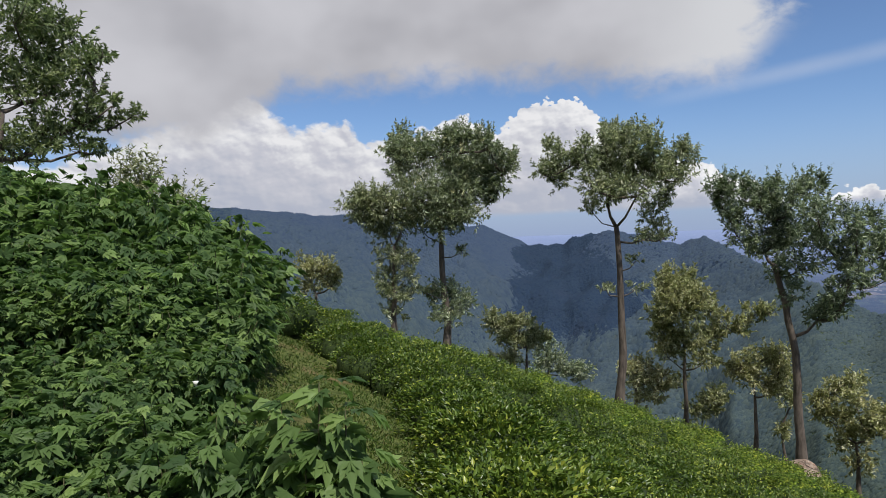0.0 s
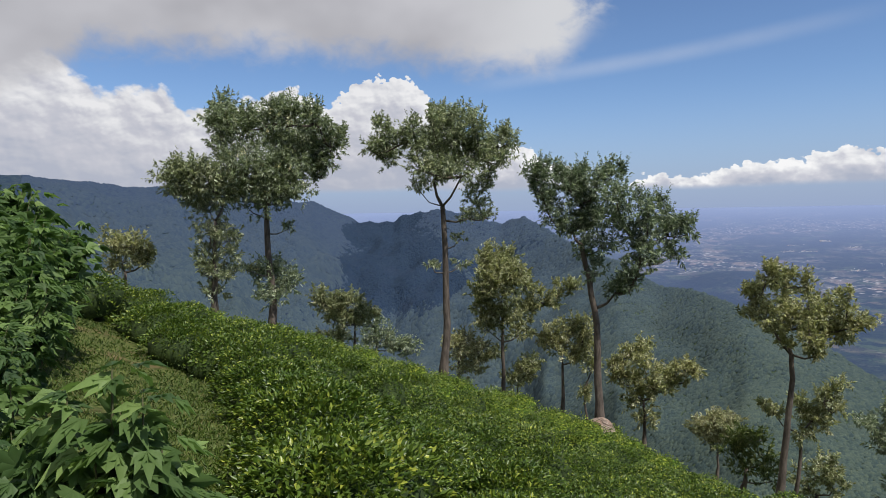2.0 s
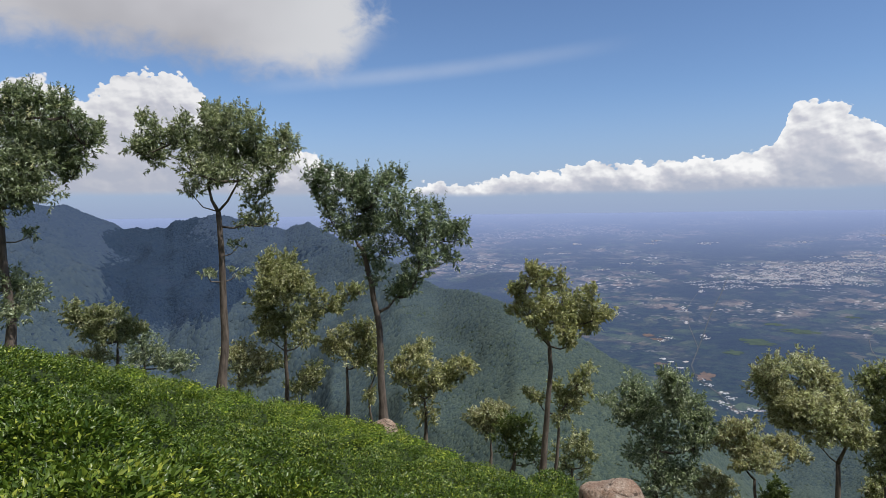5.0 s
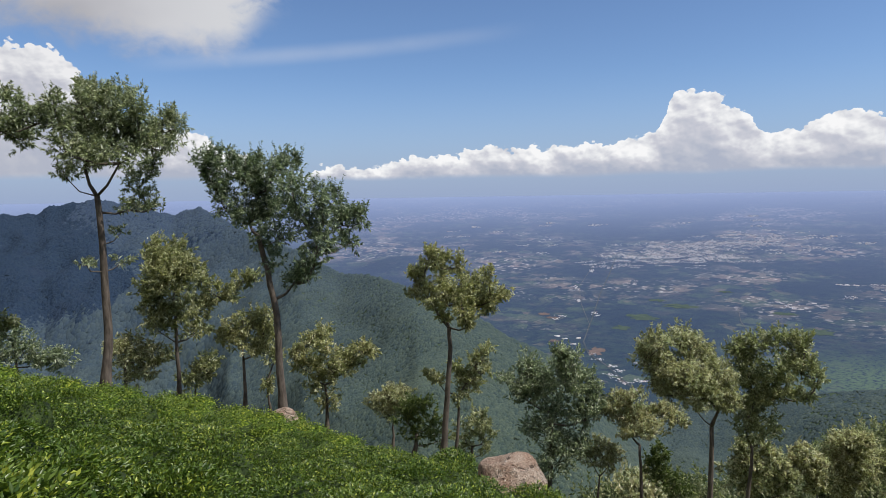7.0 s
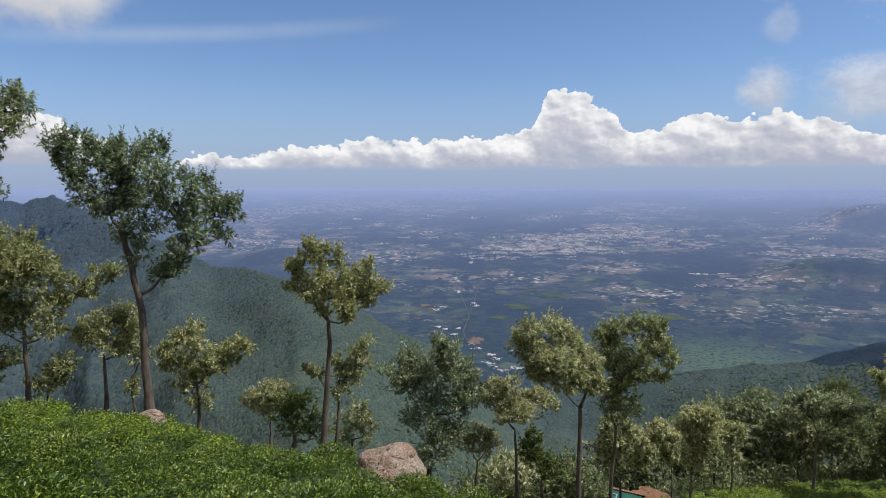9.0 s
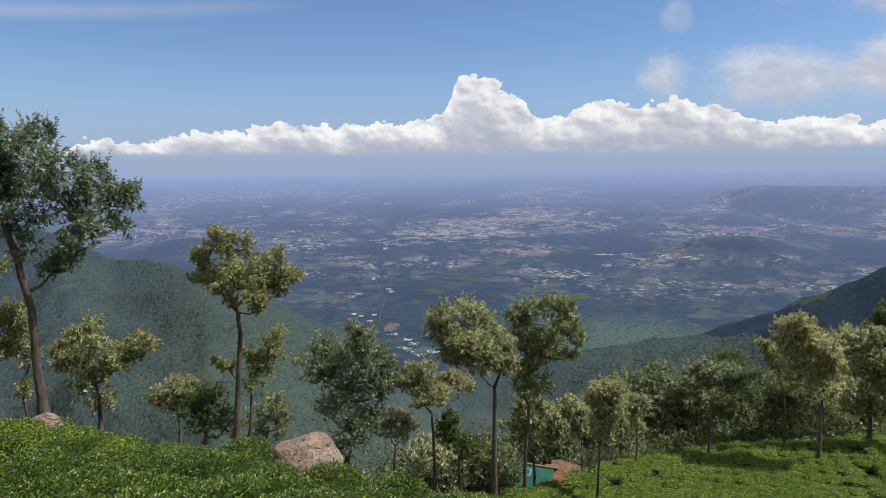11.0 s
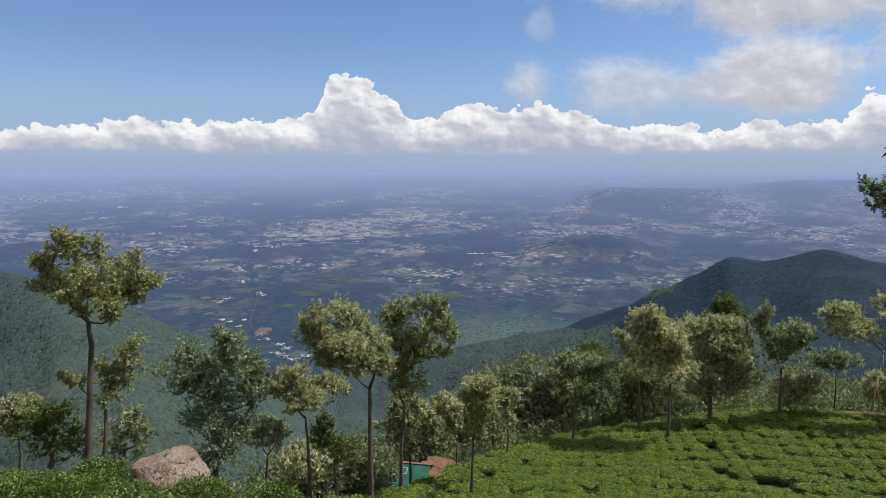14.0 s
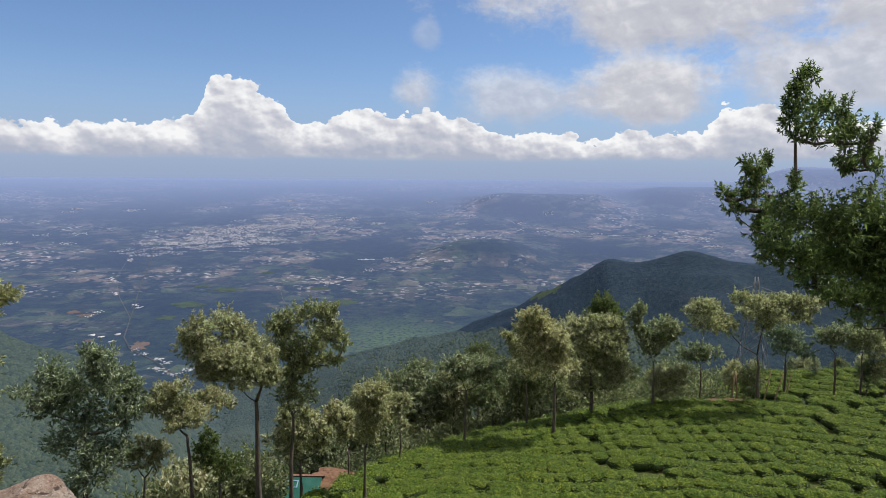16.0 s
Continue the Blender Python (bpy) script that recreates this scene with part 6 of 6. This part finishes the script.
M_HOUSE = house_material()
rng = np.random.default_rng(44)


def settlement(name, blobs, label):
    """Many small houses: bearing, elevation, spreads, count and size of every cluster."""
    v, f, base = [], [], 0
    cube = np.array([(-1, -1, 0), (1, -1, 0), (1, 1, 0), (-1, 1, 0), (-1, -1, 1), (1, -1, 1), (1, 1, 1), (-1, 1, 1), (0, -1, 1.5), (0, 1, 1.5)], float)
    tri = np.array([(0, 1, 5), (0, 5, 4), (1, 2, 6), (1, 6, 5), (2, 3, 7), (2, 7, 6), (3, 0, 4), (3, 4, 7), (4, 5, 8), (6, 7, 9), (5, 6, 9), (5, 9, 8), (7, 4, 8), (7, 8, 9)])
    for az0, e0, saz, se, n, size in blobs:
        k = max(n // 22, 2)
        quarter = np.stack([az0 + rng.normal(size=k) * saz, e0 + rng.normal(size=k) * se], 1)
        for _ in range(n):
            a, e = quarter[int(rng.integers(0, k))] + rng.normal(size=2) * [0.30 * min(saz, 1.0), 0.16 * min(se, 0.4)]
            r = plain_spot(a, e)
            x, y = r * math.sin(radians(a)), r * math.cos(radians(a))
            w = rng.uniform(0, 3.14)
            s = size * rng.uniform(0.5, 1.4)
            q = cube * [s, s * rng.uniform(0.5, 1.1), size * rng.uniform(0.3, 0.6)]
            c, d = math.cos(w), math.sin(w)
            q = np.stack([q[:, 0] * c - q[:, 1] * d + x, q[:, 0] * d + q[:, 1] * c + y, q[:, 2] + ground_z(x, y) - 0.5], 1)
            v.append(q)
            f.append(tri + base)
            base += len(q)
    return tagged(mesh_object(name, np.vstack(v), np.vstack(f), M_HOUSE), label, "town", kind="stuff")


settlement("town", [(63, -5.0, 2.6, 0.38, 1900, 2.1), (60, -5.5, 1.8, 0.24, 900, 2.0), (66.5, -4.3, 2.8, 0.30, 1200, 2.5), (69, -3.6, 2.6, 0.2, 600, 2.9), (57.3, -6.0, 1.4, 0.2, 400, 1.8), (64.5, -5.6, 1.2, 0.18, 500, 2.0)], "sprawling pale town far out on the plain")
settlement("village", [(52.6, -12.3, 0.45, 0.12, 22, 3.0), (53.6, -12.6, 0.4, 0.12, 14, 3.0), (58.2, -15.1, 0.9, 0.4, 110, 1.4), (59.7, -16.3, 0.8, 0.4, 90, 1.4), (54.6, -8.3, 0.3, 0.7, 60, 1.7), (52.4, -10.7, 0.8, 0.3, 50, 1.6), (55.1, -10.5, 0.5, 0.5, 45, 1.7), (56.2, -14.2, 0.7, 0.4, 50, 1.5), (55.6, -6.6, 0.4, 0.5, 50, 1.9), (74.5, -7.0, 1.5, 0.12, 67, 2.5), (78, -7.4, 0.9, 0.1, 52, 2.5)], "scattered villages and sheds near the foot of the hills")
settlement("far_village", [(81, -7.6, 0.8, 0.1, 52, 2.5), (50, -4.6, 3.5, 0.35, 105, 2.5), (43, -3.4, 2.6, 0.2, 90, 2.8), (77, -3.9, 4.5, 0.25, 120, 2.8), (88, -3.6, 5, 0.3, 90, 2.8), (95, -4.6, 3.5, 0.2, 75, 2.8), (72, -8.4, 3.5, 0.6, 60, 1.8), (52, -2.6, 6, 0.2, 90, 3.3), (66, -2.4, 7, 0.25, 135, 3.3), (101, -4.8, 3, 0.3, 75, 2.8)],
           "distant villages strewn over the hazy plain")


def road(name, points, width, mat, label):
    """A strip laid over the plain through points given by bearing and elevation."""
    pts = []
    for (a0, e0), (a1, e1) in zip(points, points[1:]):
        for t in np.linspace(0, 1, 14, endpoint=False):
            a, e = a0 + (a1 - a0) * t, e0 + (e1 - e0) * t
            r = plain_spot(a, e)
            pts.append((r * math.sin(radians(a)), r * math.cos(radians(a))))
    v, f = [], []
    for k, (x, y) in enumerate(pts):
        x2, y2 = pts[min(k + 1, len(pts) - 1)]
        x1, y1 = pts[max(k - 1, 0)]
        d = Vector((y1 - y2, x2 - x1)).normalized() * width
        for s in (-1, 1):
            v.append((x + d.x * s, y + d.y * s, ground_z(x, y) + 0.8))
        if k:
            f.append((2 * k - 2, 2 * k - 1, 2 * k + 1, 2 * k))
    return tagged(mesh_object(name, v, f, mat), label, "road", kind="structure")


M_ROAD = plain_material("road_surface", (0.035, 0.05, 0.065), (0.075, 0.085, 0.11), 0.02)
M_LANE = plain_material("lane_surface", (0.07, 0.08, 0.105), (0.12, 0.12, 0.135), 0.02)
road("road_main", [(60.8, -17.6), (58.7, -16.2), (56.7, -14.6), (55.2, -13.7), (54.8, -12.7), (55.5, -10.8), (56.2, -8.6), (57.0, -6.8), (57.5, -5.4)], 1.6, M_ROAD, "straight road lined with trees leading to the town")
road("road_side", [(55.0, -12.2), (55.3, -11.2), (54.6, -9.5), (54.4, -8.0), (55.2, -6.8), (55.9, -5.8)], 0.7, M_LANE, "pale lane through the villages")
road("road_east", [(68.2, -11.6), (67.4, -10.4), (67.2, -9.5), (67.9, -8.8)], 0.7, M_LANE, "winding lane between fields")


def open_field(a0, e0, wide, deep, seed, mat, label):
    """An uneven patch of open land on the plain, by bearing and elevation."""
    rng = np.random.default_rng(seed)
    v = []
    for k in range(22):
        w = 2 * math.pi * k / 22
        q = 1 + rng.normal() * 0.22
        a, e = a0 + wide * q * math.cos(w), e0 + deep * q * math.sin(w)
        r = plain_spot(a, e)
        x, y = r * math.sin(radians(a)), r * math.cos(radians(a))
        v.append((x, y, ground_z(x, y) + 0.5))
    v.append(tuple(np.mean(v, 0)))
    f = [(k, (k + 1) % 22, 22) for k in range(22)]
    return tagged(mesh_object("open_field", v, f, mat), label, "field", kind="structure")


# muted, bluish field colours: the haze in front is put into them
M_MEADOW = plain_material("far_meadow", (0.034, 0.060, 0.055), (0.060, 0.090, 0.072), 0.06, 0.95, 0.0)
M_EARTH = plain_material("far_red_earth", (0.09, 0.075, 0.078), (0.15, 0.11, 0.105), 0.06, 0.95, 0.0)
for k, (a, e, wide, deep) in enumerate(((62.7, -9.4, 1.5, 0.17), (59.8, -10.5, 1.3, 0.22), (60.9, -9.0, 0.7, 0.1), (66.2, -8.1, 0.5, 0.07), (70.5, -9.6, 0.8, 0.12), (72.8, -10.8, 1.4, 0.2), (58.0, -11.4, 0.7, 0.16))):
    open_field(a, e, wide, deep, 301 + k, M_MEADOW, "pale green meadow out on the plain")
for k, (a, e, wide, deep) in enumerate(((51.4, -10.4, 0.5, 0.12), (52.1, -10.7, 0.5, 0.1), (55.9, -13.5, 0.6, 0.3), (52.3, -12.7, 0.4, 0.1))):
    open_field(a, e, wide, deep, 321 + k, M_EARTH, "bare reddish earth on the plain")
